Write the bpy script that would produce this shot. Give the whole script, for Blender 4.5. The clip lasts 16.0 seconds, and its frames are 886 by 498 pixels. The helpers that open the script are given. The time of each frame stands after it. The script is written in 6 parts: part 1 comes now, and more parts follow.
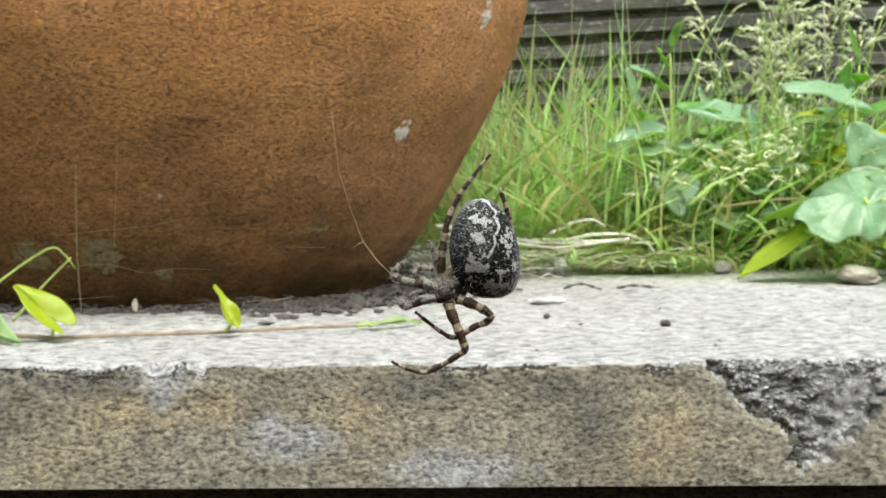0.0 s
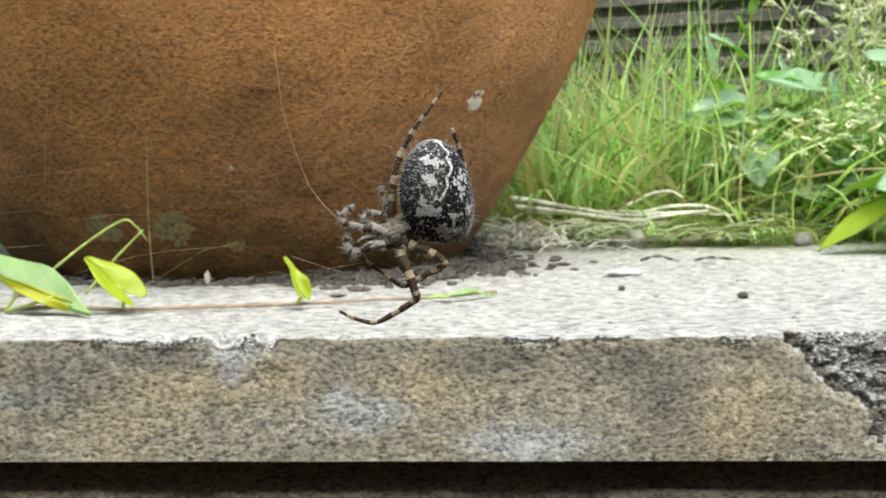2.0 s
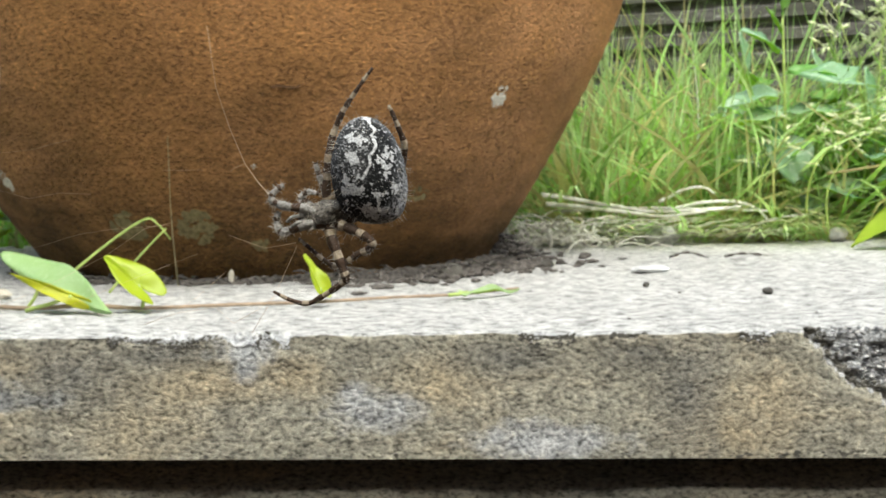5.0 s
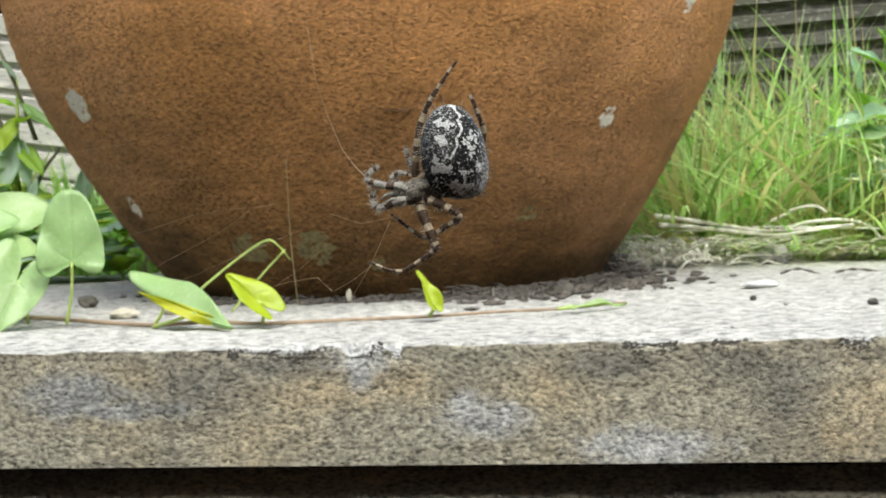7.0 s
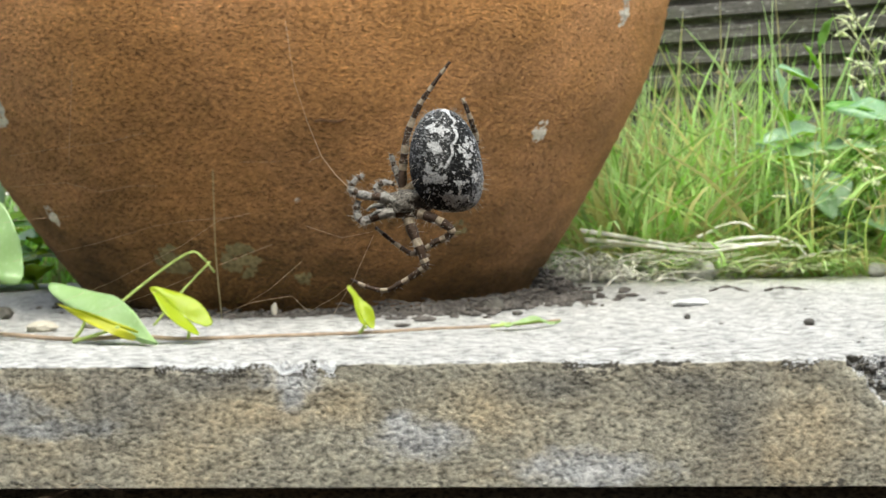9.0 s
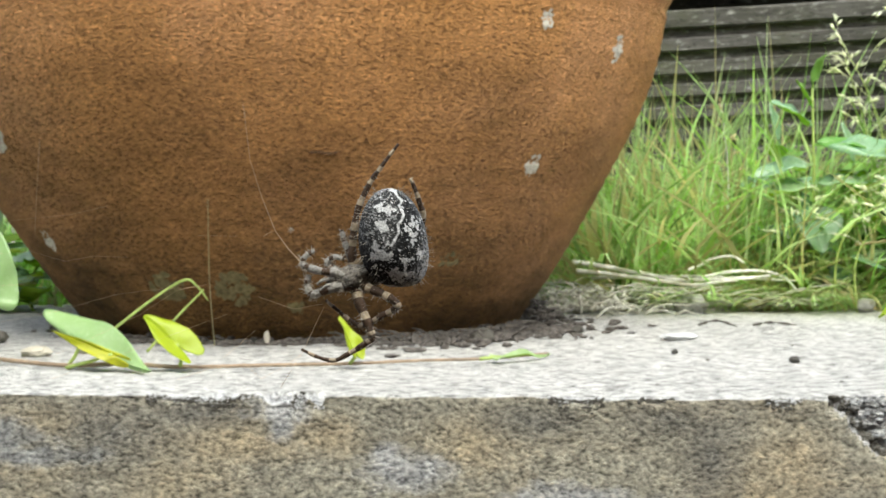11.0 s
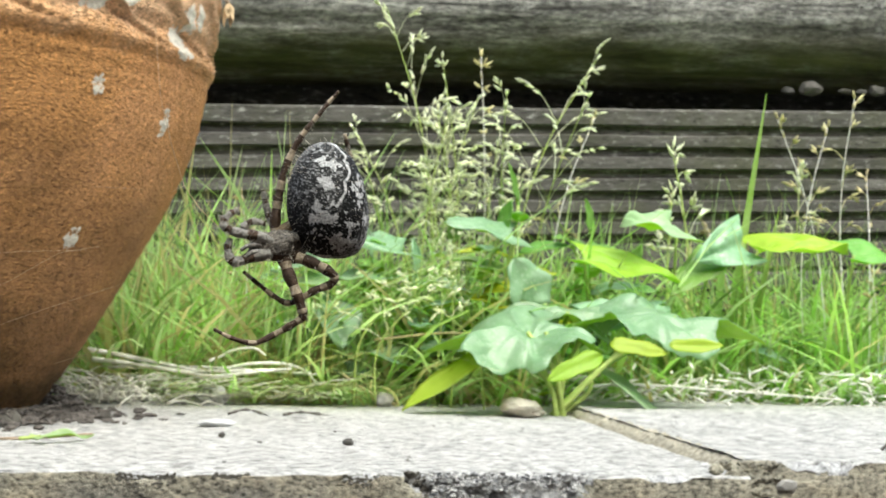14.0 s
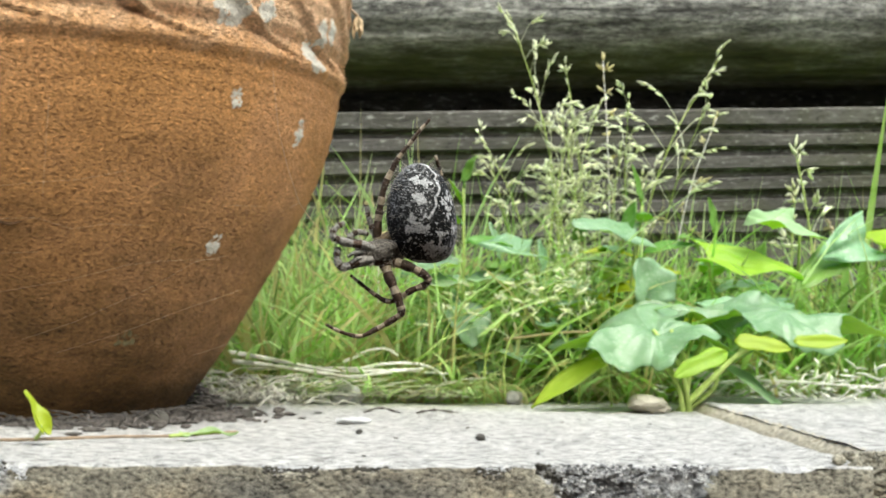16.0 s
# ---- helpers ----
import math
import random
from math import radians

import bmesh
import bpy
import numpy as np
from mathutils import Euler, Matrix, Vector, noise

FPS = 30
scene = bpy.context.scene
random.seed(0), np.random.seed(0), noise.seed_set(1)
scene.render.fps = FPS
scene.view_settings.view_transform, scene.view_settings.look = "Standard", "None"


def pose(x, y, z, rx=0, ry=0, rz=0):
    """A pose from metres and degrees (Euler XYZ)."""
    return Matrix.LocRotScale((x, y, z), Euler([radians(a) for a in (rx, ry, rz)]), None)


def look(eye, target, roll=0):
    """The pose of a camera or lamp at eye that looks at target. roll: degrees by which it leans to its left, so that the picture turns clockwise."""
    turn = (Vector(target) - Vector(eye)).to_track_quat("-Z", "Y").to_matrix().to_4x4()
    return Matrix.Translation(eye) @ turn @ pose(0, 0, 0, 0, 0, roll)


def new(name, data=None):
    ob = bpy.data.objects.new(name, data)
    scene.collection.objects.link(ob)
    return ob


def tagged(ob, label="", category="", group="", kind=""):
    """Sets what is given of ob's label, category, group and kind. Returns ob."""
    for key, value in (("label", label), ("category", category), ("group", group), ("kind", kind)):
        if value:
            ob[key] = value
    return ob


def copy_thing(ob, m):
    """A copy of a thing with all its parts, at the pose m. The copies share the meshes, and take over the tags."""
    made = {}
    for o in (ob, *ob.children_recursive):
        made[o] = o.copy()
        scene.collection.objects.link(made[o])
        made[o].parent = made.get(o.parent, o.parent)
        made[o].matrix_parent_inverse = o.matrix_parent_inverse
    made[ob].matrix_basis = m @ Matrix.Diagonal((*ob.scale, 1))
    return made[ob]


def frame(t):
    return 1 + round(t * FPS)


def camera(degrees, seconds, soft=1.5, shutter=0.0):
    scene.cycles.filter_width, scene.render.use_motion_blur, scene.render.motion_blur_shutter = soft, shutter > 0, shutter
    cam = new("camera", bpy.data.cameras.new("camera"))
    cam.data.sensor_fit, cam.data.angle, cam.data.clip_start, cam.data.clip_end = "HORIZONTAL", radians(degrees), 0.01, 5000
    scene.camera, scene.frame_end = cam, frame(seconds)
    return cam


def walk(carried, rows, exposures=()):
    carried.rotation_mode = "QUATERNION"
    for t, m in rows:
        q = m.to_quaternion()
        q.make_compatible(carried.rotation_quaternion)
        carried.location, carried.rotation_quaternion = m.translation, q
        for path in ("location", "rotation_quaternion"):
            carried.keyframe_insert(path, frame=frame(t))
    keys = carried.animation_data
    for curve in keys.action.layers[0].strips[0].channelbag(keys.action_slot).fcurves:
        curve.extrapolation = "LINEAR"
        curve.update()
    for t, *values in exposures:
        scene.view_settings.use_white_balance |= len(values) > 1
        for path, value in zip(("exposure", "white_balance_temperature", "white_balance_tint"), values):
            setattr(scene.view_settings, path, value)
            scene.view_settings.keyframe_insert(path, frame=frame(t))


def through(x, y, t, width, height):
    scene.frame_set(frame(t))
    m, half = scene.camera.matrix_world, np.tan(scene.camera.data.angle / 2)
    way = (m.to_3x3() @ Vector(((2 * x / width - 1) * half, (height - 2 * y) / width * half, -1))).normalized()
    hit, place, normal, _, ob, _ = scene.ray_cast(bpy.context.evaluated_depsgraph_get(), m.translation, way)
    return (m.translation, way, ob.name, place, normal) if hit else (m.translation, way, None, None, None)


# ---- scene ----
import functools

# ---- camera ----
cam = camera(29.06, 16.0)
PATH = [
    (0, (0.1153, -0.6824, 0.0882), (0.1172, 0.3157, 0.0269), -0.30),
    (0.5, (0.1220, -0.6850, 0.0776), (0.1053, 0.3128, 0.0131), -0.62),
    (1, (0.1221, -0.6893, 0.0783), (0.0950, 0.3082, 0.0128), -0.66),
    (1.5, (0.1218, -0.6772, 0.0869), (0.0729, 0.3190, 0.0144), -1.07),
    (2, (0.1196, -0.6720, 0.0858), (0.0736, 0.3240, 0.0102), -0.61),
    (2.5, (0.1196, -0.6702, 0.0901), (0.0745, 0.3254, 0.0074), -0.82),
    (3, (0.1232, -0.6682, 0.0815), (0.0712, 0.3277, 0.0082), -0.82),
    (5.5, (0.1441, -0.6651, 0.0838), (0.0450, 0.3271, 0.0079), -1.32),
    (6, (0.1610, -0.6635, 0.0805), (-0.0748, 0.3060, 0.0128), -2.81),
    (6.2, (0.1630, -0.6710, 0.0772), (-0.0826, 0.2990, 0.0130), -2.82),
    (6.5, (0.1642, -0.6812, 0.0721), (-0.0742, 0.2882, 0.0134), -2.83),
    (7, (0.1460, -0.6906, 0.0750), (-0.0056, 0.2965, 0.0237), -2.03),
    (7.5, (0.1370, -0.6729, 0.0838), (0.0263, 0.3194, 0.0285), -1.38),
    (8, (0.1358, -0.6697, 0.0769), (0.0368, 0.3240, 0.0253), -1.38),
    (8.5, (0.1344, -0.6703, 0.0771), (0.0378, 0.3237, 0.0261), -1.29),
    (9, (0.1302, -0.6737, 0.0777), (0.0346, 0.3206, 0.0296), -1.19),
    (9.5, (0.1323, -0.6781, 0.0846), (0.0377, 0.3164, 0.0405), -0.64),
    (12, (0.1351, -0.6835, 0.0846), (0.0415, 0.3114, 0.0485), -0.19),
    (12.5, (0.1343, -0.6841, 0.0882), (0.0477, 0.3114, 0.0503), -0.15),
    (13, (0.1272, -0.6836, 0.0871), (0.0906, 0.3152, 0.0537), 0.02),
    (13.5, (0.1006, -0.6646, 0.0805), (0.2037, 0.3300, 0.0721), 1.83),
    (14, (0.0830, -0.6507, 0.0622), (0.3096, 0.3226, 0.1005), 1.72),
    (14.5, (0.0718, -0.6731, 0.0585), (0.2970, 0.2999, 0.1092), 1.99),
    (15, (0.0705, -0.6764, 0.0568), (0.2776, 0.3008, 0.1037), 1.79),
    (15.5, (0.0719, -0.6782, 0.0601), (0.2461, 0.3057, 0.0996), 1.43),
    (16, (0.0758, -0.6800, 0.0612), (0.2306, 0.3072, 0.0988), 0.96),
]
walk(cam, [(t, look(eye, target, roll)) for t, eye, target, roll in PATH], [(0, 0.60), (1.2, 0.60), (1.6, 0.70), (5.8, 0.70), (6.4, 0.66), (7.0, 0.68), (7.4, 0.72), (13.0, 0.72), (14.1, 0.74), (14.6, 0.68), (16.0, 0.66)])
cam.data.dof.use_dof = True
cam.data.dof.focus_distance = 0.205
cam.data.dof.aperture_fstop = 190.0

# ---- light: soft, high daylight under a bright overcast sky ----
world = bpy.data.worlds.new("sky")
scene.world = world
world.use_nodes = True
sky = world.node_tree.nodes.new("ShaderNodeTexSky")
sky.sky_type = "NISHITA"
sky.sun_disc = False
sky.sun_elevation = radians(55)
sky.sun_rotation = radians(152)
sky.air_density, sky.dust_density, sky.ozone_density = 1.0, 3.0, 1.0
world.node_tree.links.new(sky.outputs[0], world.node_tree.nodes["Background"].inputs[0])
world.node_tree.nodes["Background"].inputs[1].default_value = 0.15
sun = new("sun", bpy.data.lights.new("sun", "SUN"))
sun.data.energy, sun.data.angle, sun.data.color = 3.7, radians(55), (0.965, 1.0, 0.905)
sun.matrix_world = look((0.55, -1.15, 2.95), (0.1, 0.4, 0.0))

# ---- materials ----


class Nodes:
    """Small helper to write node trees in few lines."""

    def __init__(self, name):
        self.mat = bpy.data.materials.new(name)
        self.mat.use_nodes = True
        self.tree = self.mat.node_tree
        self.bsdf = self.tree.nodes["Principled BSDF"]
        self.out = self.tree.nodes["Material Output"]

    def add(self, kind, **values):
        node = self.tree.nodes.new(kind)
        for key, value in values.items():
            if key in node.inputs:
                node.inputs[key].default_value = value
        return node

    def link(self, a, b):
        self.tree.links.new(a, b)

    def coord(self, scale=(1, 1, 1), which="Object"):
        tex = self.add("ShaderNodeTexCoord")
        mapping = self.add("ShaderNodeMapping")
        mapping.inputs["Scale"].default_value = scale
        self.link(tex.outputs[which], mapping.inputs["Vector"])
        return mapping.outputs["Vector"]

    def noise(self, scale, detail=6.0, rough=0.6, stretch=(1, 1, 1)):
        node = self.add("ShaderNodeTexNoise", Scale=scale, Detail=detail, Roughness=rough)
        self.link(self.coord(stretch), node.inputs["Vector"])
        return node.outputs["Fac"]

    def ramp(self, fac, *stops):
        node = self.add("ShaderNodeValToRGB")
        ramp = node.color_ramp
        while len(ramp.elements) < len(stops):
            ramp.elements.new(0.5)
        for element, (place, colour) in zip(ramp.elements, stops):
            element.position, element.color = place, (*colour, 1)
        self.link(fac, node.inputs["Fac"])
        return node.outputs["Color"]

    def mask(self, fac, low, high):
        node = self.add("ShaderNodeMapRange")
        node.inputs["From Min"].default_value, node.inputs["From Max"].default_value = low, high
        self.link(fac, node.inputs["Value"])
        return node.outputs["Result"]

    def mix(self, fac, a, b, blend="MIX"):
        node = self.add("ShaderNodeMix")
        node.data_type, node.blend_type = "RGBA", blend
        for value, slot in ((fac, 0), (a, 6), (b, 7)):
            if isinstance(value, (int, float)):
                node.inputs[slot].default_value = value
            elif isinstance(value, tuple):
                node.inputs[slot].default_value = (*value, 1)
            else:
                self.link(value, node.inputs[slot])
        return node.outputs[2]

    def blots(self, spots, ragged, soft=0.55):
        """Mask of stains with uneven rims: each (x, z, half width, half height)."""
        total = None
        where = self.coord()
        for x, z, wide, high in spots:
            shift = self.add("ShaderNodeVectorMath")
            shift.operation = "SUBTRACT"
            shift.inputs[1].default_value = (x, 0, z)
            self.link(where, shift.inputs[0])
            size = self.add("ShaderNodeVectorMath")
            size.operation = "MULTIPLY"
            size.inputs[1].default_value = (1 / wide, 0, 1 / high)
            self.link(shift.outputs[0], size.inputs[0])
            far = self.add("ShaderNodeVectorMath")
            far.operation = "LENGTH"
            self.link(size.outputs[0], far.inputs[0])
            rim = self.add("ShaderNodeMath")
            rim.operation = "MULTIPLY_ADD"
            rim.inputs[1].default_value = 2.4
            self.link(ragged, rim.inputs[0])
            self.link(far.outputs["Value"], rim.inputs[2])
            one = self.mask(rim.outputs[0], 2.2 + soft, 2.2 - soft)
            if total is None:
                total = one
            else:
                top = self.add("ShaderNodeMath")
                top.operation = "MAXIMUM"
                self.link(total, top.inputs[0])
                self.link(one, top.inputs[1])
                total = top.outputs[0]
        return total

    def bump(self, height, strength, distance, under=None):
        node = self.add("ShaderNodeBump", Strength=strength, Distance=distance)
        self.link(height, node.inputs["Height"])
        if under is not None:
            self.link(under, node.inputs["Normal"])
        return node.outputs["Normal"]

    def done(self, colour, rough=0.8, normal=None, specular=0.3):
        if isinstance(colour, tuple):
            self.bsdf.inputs["Base Color"].default_value = (*colour, 1)
        else:
            self.link(colour, self.bsdf.inputs["Base Color"])
        self.bsdf.inputs["Roughness"].default_value = rough
        self.bsdf.inputs["Specular IOR Level"].default_value = specular
        if normal is not None:
            self.link(normal, self.bsdf.inputs["Normal"])
        return self.mat


def terracotta():
    n = Nodes("terracotta")
    big, mid = n.noise(9, 5), n.noise(45, 5, 0.6, (1, 1, 2.0))
    grain, pit = n.noise(1500, 3, 0.7, (0.42, 0.42, 1.0)), n.noise(820, 3, 0.62, (0.40, 0.40, 1.15))
    colour = n.ramp(big, (0.28, (0.535, 0.262, 0.086)), (0.5, (0.625, 0.312, 0.116)), (0.72, (0.71, 0.370, 0.170)))
    colour = n.mix(n.mask(mid, 0.56, 1.0), colour, (0.33, 0.175, 0.066))
    # olive algae film and the belly's own shade, both painted darker towards the foot
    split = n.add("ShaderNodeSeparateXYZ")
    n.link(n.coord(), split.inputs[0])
    film_shade = n.add("ShaderNodeMath")
    film_shade.operation = "MULTIPLY_ADD"
    n.link(split.outputs["Z"], film_shade.inputs[0])
    film_shade.inputs[1].default_value = -4.2
    n.link(n.noise(16, 6, 0.65, (1, 1, 2.2)), film_shade.inputs[2])
    colour = n.mix(n.mask(film_shade.outputs[0], -0.22, 0.58), colour, (0.078, 0.045, 0.012))
    # pale lime bloom on the relief
    bloom = n.add("ShaderNodeMath")
    bloom.operation = "MULTIPLY_ADD"
    n.link(split.outputs["Z"], bloom.inputs[0])
    bloom.inputs[1].default_value = 22.0
    n.link(n.noise(60, 6, 0.7), bloom.inputs[2])
    colour = n.mix(n.mask(bloom.outputs[0], 4.62, 5.15), colour, (0.74, 0.47, 0.275))
    colour = n.mix(1.0, colour, n.ramp(grain, (0.36, (0.80, 0.78, 0.76)), (0.5, (1.0, 1.0, 1.0)), (0.62, (1.40, 1.38, 1.34))), "MULTIPLY")
    colour = n.mix(1.0, colour, n.ramp(pit, (0.33, (0.55, 0.53, 0.50)), (0.42, (1.0, 1.0, 1.0)), (0.58, (1.0, 1.0, 1.0)), (0.68, (1.42, 1.44, 1.48))), "MULTIPLY")
    raised = n.ramp(pit, (0.34, (0, 0, 0)), (0.46, (0.8, 0.8, 0.8)), (0.65, (1, 1, 1)))
    normal = n.bump(raised, 1.0, 0.0026)
    normal = n.bump(grain, 0.8, 0.0008, normal)
    normal = n.bump(mid, 0.3, 0.002, normal)
    return n.done(colour, 0.85, normal, 0.25)


def concrete_face():
    n = Nodes("weathered_concrete_face")
    big, fine = n.noise(16, 4, 0.6, (0.55, 1, 1.3)), n.noise(620, 5, 0.75, (0.6, 1, 1))
    grit, rag = n.noise(190, 5, 0.75, (0.6, 1, 1)), n.noise(130, 5, 0.65, (0.7, 1, 1))
    colour = n.ramp(big, (0.32, (0.28, 0.27, 0.235)), (0.46, (0.37, 0.35, 0.285)), (0.56, (0.36, 0.335, 0.27)), (0.68, (0.44, 0.385, 0.28)))
    colour = n.mix(n.blots([(0.080, -0.020, 0.014, 0.009), (0.193, -0.039, 0.018, 0.012), (0.022, -0.017, 0.012, 0.006), (0.208, -0.026, 0.013, 0.011), (-0.012, -0.021, 0.022, 0.005), (-0.09, -0.012, 0.02, 0.005)], rag, 0.9), colour, (0.455, 0.385, 0.27))
    runs = n.noise(30, 4, 0.6, (1, 1, 0.12))
    colour = n.mix(n.mask(runs, 0.56, 0.74), colour, (0.235, 0.225, 0.195))
    colour = n.mix(n.blots([(0.176, -0.024, 0.008, 0.018), (-0.067, -0.016, 0.022, 0.010), (0.105, -0.010, 0.014, 0.005), (-0.03, -0.008, 0.020, 0.004), (0.160, -0.008, 0.012, 0.006)], rag, 0.9), colour, (0.22, 0.212, 0.188))
    # pale lime bloom and grey scars
    colour = n.mix(n.blots([(0.0015, -0.006, 0.011, 0.006), (0.003, -0.012, 0.005, 0.006), (0.055, -0.031, 0.018, 0.007), (0.122, -0.043, 0.026, 0.007), (0.045, -0.024, 0.006, 0.004)], rag, 0.45), colour, (0.47, 0.475, 0.48))
    colour = n.mix(n.blots([(-0.121, -0.019, 0.022, 0.009), (-0.10, -0.026, 0.026, 0.004)], rag, 0.4), colour, (0.33, 0.335, 0.335))
    speck = n.ramp(fine, (0.38, (0.26, 0.26, 0.25)), (0.48, (0.93, 0.93, 0.93)), (0.60, (1.50, 1.48, 1.42)))
    colour = n.mix(1.0, colour, speck, "MULTIPLY")
    colour = n.mix(1.0, colour, n.ramp(grit, (0.34, (0.70, 0.70, 0.70)), (0.5, (1.0, 1.0, 1.0)), (0.66, (1.14, 1.13, 1.1))), "MULTIPLY")
    normal = n.bump(fine, 0.9, 0.0015)
    normal = n.bump(grit, 0.5, 0.002, normal)
    return n.done(colour, 0.9, normal, 0.2)


def concrete_top():
    n = Nodes("pale_weathered_concrete")
    big, mid, fine = n.noise(11, 4), n.noise(150, 5, 0.75, (0.6, 1, 1)), n.noise(700, 3, 0.7, (0.7, 1, 1))
    colour = n.ramp(big, (0.3, (0.45, 0.445, 0.425)), (0.7, (0.55, 0.545, 0.525)))
    speck = n.ramp(mid, (0.38, (0.32, 0.315, 0.31)), (0.49, (0.98, 0.98, 0.98)), (0.64, (1.28, 1.28, 1.27)))
    colour = n.mix(0.8, colour, speck, "MULTIPLY")
    fleck = n.noise(430, 4, 0.7, (0.45, 1, 1))
    colour = n.mix(1.0, colour, n.ramp(fleck, (0.39, (0.40, 0.40, 0.39)), (0.48, (0.98, 0.98, 0.98)), (0.60, (1.25, 1.25, 1.24))), "MULTIPLY")
    colour = n.mix(n.mask(fine, 0.40, 0.28), colour, (0.22, 0.21, 0.19))
    normal = n.bump(mid, 1.0, 0.0022)
    normal = n.bump(fleck, 0.9, 0.0014, normal)
    normal = n.bump(fine, 0.8, 0.0008, normal)
    return n.done(colour, 0.88, normal, 0.25)


def concrete_break():
    n = Nodes("broken_concrete")
    big, fine = n.noise(260, 6, 0.75), n.noise(700, 4, 0.75)
    colour = n.ramp(big, (0.34, (0.14, 0.14, 0.14)), (0.46, (0.40, 0.40, 0.40)), (0.60, (0.70, 0.70, 0.69)))
    colour = n.mix(n.mask(fine, 0.43, 0.32), colour, (0.06, 0.06, 0.065))
    normal = n.bump(big, 0.9, 0.003)
    return n.done(colour, 0.9, normal, 0.2)


def aggregate():
    """Broken stone grains, each of its own grey."""
    n = Nodes("broken_aggregate")
    isle = n.add("ShaderNodeNewGeometry")
    grain = n.noise(900, 4, 0.7)
    colour = n.ramp(isle.outputs["Random Per Island"], (0.0, (0.10, 0.10, 0.105)), (0.3, (0.27, 0.27, 0.275)), (0.7, (0.44, 0.44, 0.44)), (1.0, (0.68, 0.68, 0.67)))
    colour = n.mix(n.mask(grain, 0.45, 0.30), colour, (0.08, 0.08, 0.085))
    return n.done(colour, 0.85, n.bump(grain, 0.6, 0.0008), 0.25)


def soil():
    n = Nodes("soil")
    big, fine = n.noise(18, 6), n.noise(260, 5, 0.7)
    colour = n.ramp(fine, (0.3, (0.022, 0.016, 0.012)), (0.6, (0.085, 0.062, 0.045)), (0.75, (0.18, 0.14, 0.10)))
    colour = n.mix(n.mask(big, 0.5, 0.7), colour, (0.12, 0.09, 0.055))
    return n.done(colour, 0.95, n.bump(fine, 1.0, 0.004), 0.15)


def stone_mat(name, low, high):
    n = Nodes(name)
    info = n.add("ShaderNodeObjectInfo")
    grain, fine = n.noise(90, 5), n.noise(520, 4, 0.7)
    colour = n.ramp(grain, (0.3, low), (0.7, high))
    colour = n.mix(n.mask(info.outputs["Random"], 0.0, 5.0), colour, (0.42, 0.38, 0.30))
    colour = n.mix(n.mask(fine, 0.42, 0.3), colour, tuple(c * 0.4 for c in low))
    return n.done(colour, 0.85, n.bump(grain, 0.5, 0.003), 0.25)


def leaf_mat(name, base, pale, vein, shine=0.38, through=0.45, spread=0.25, yellow=(0.40, 0.56, 0.14)):
    """Leaf with grain, paler mottling, and light that comes through the blade."""
    n = Nodes(name)
    info, isle = n.add("ShaderNodeObjectInfo"), n.add("ShaderNodeNewGeometry")
    mottle, fine = n.noise(55, 5), n.noise(420, 4)
    colour = n.mix(n.mask(mottle, 0.42, 0.66), base, pale)
    colour = n.mix(n.mask(fine, 0.55, 0.75), colour, vein)
    twist = n.add("ShaderNodeMath")
    twist.operation = "FRACT"
    turn = n.add("ShaderNodeMath")
    turn.operation = "MULTIPLY"
    turn.inputs[1].default_value = 17.3
    n.link(isle.outputs["Random Per Island"], turn.inputs[0])
    n.link(turn.outputs[0], twist.inputs[0])
    colour = n.mix(n.mask(twist.outputs[0], 0.45, 1.6), colour, yellow)
    lift = n.add("ShaderNodeHueSaturation")
    pick = n.mask(isle.outputs["Random Per Island"], 0.0, 1.0)
    value = n.add("ShaderNodeMapRange")
    value.inputs["To Min"].default_value, value.inputs["To Max"].default_value = 1 - spread, 1 + spread
    n.link(pick, value.inputs["Value"])
    n.link(value.outputs[0], lift.inputs["Value"])
    hue = n.add("ShaderNodeMapRange")
    hue.inputs["To Min"].default_value, hue.inputs["To Max"].default_value = 0.485, 0.515
    n.link(info.outputs["Random"], hue.inputs["Value"])
    n.link(hue.outputs[0], lift.inputs["Hue"])
    n.link(colour, lift.inputs["Color"])
    n.done(lift.outputs[0], shine, n.bump(mottle, 0.4, 0.002), 0.6)
    glow = n.add("ShaderNodeBsdfTranslucent")
    bright = n.mix(1.0, lift.outputs[0], (1.04, 1.17, 0.80), "MULTIPLY")
    n.link(bright, glow.inputs["Color"])
    both = n.add("ShaderNodeMixShader")
    both.inputs[0].default_value = through
    n.link(n.bsdf.outputs[0], both.inputs[1])
    n.link(glow.outputs[0], both.inputs[2])
    n.link(both.outputs[0], n.out.inputs["Surface"])
    return n.mat


def wood_mat(name, dark, pale, green, stretch):
    n = Nodes(name)
    grain, blot, fine = n.noise(70, 6, 0.65, stretch), n.noise(14, 5), n.noise(300, 5, 0.7, (0.3, 1, 1))
    colour = n.ramp(grain, (0.32, dark), (0.52, tuple((a + b) / 2 for a, b in zip(dark, pale))), (0.68, pale))
    colour = n.mix(n.mask(blot, 0.46, 0.66), colour, green)
    colour = n.mix(n.mask(fine, 0.57, 0.74), colour, (0.46, 0.46, 0.43))
    colour = n.mix(n.mask(fine, 0.44, 0.33), colour, tuple(c * 0.35 for c in dark))
    return n.done(colour, 0.85, n.bump(grain, 0.6, 0.003, n.bump(fine, 0.4, 0.001)), 0.2)


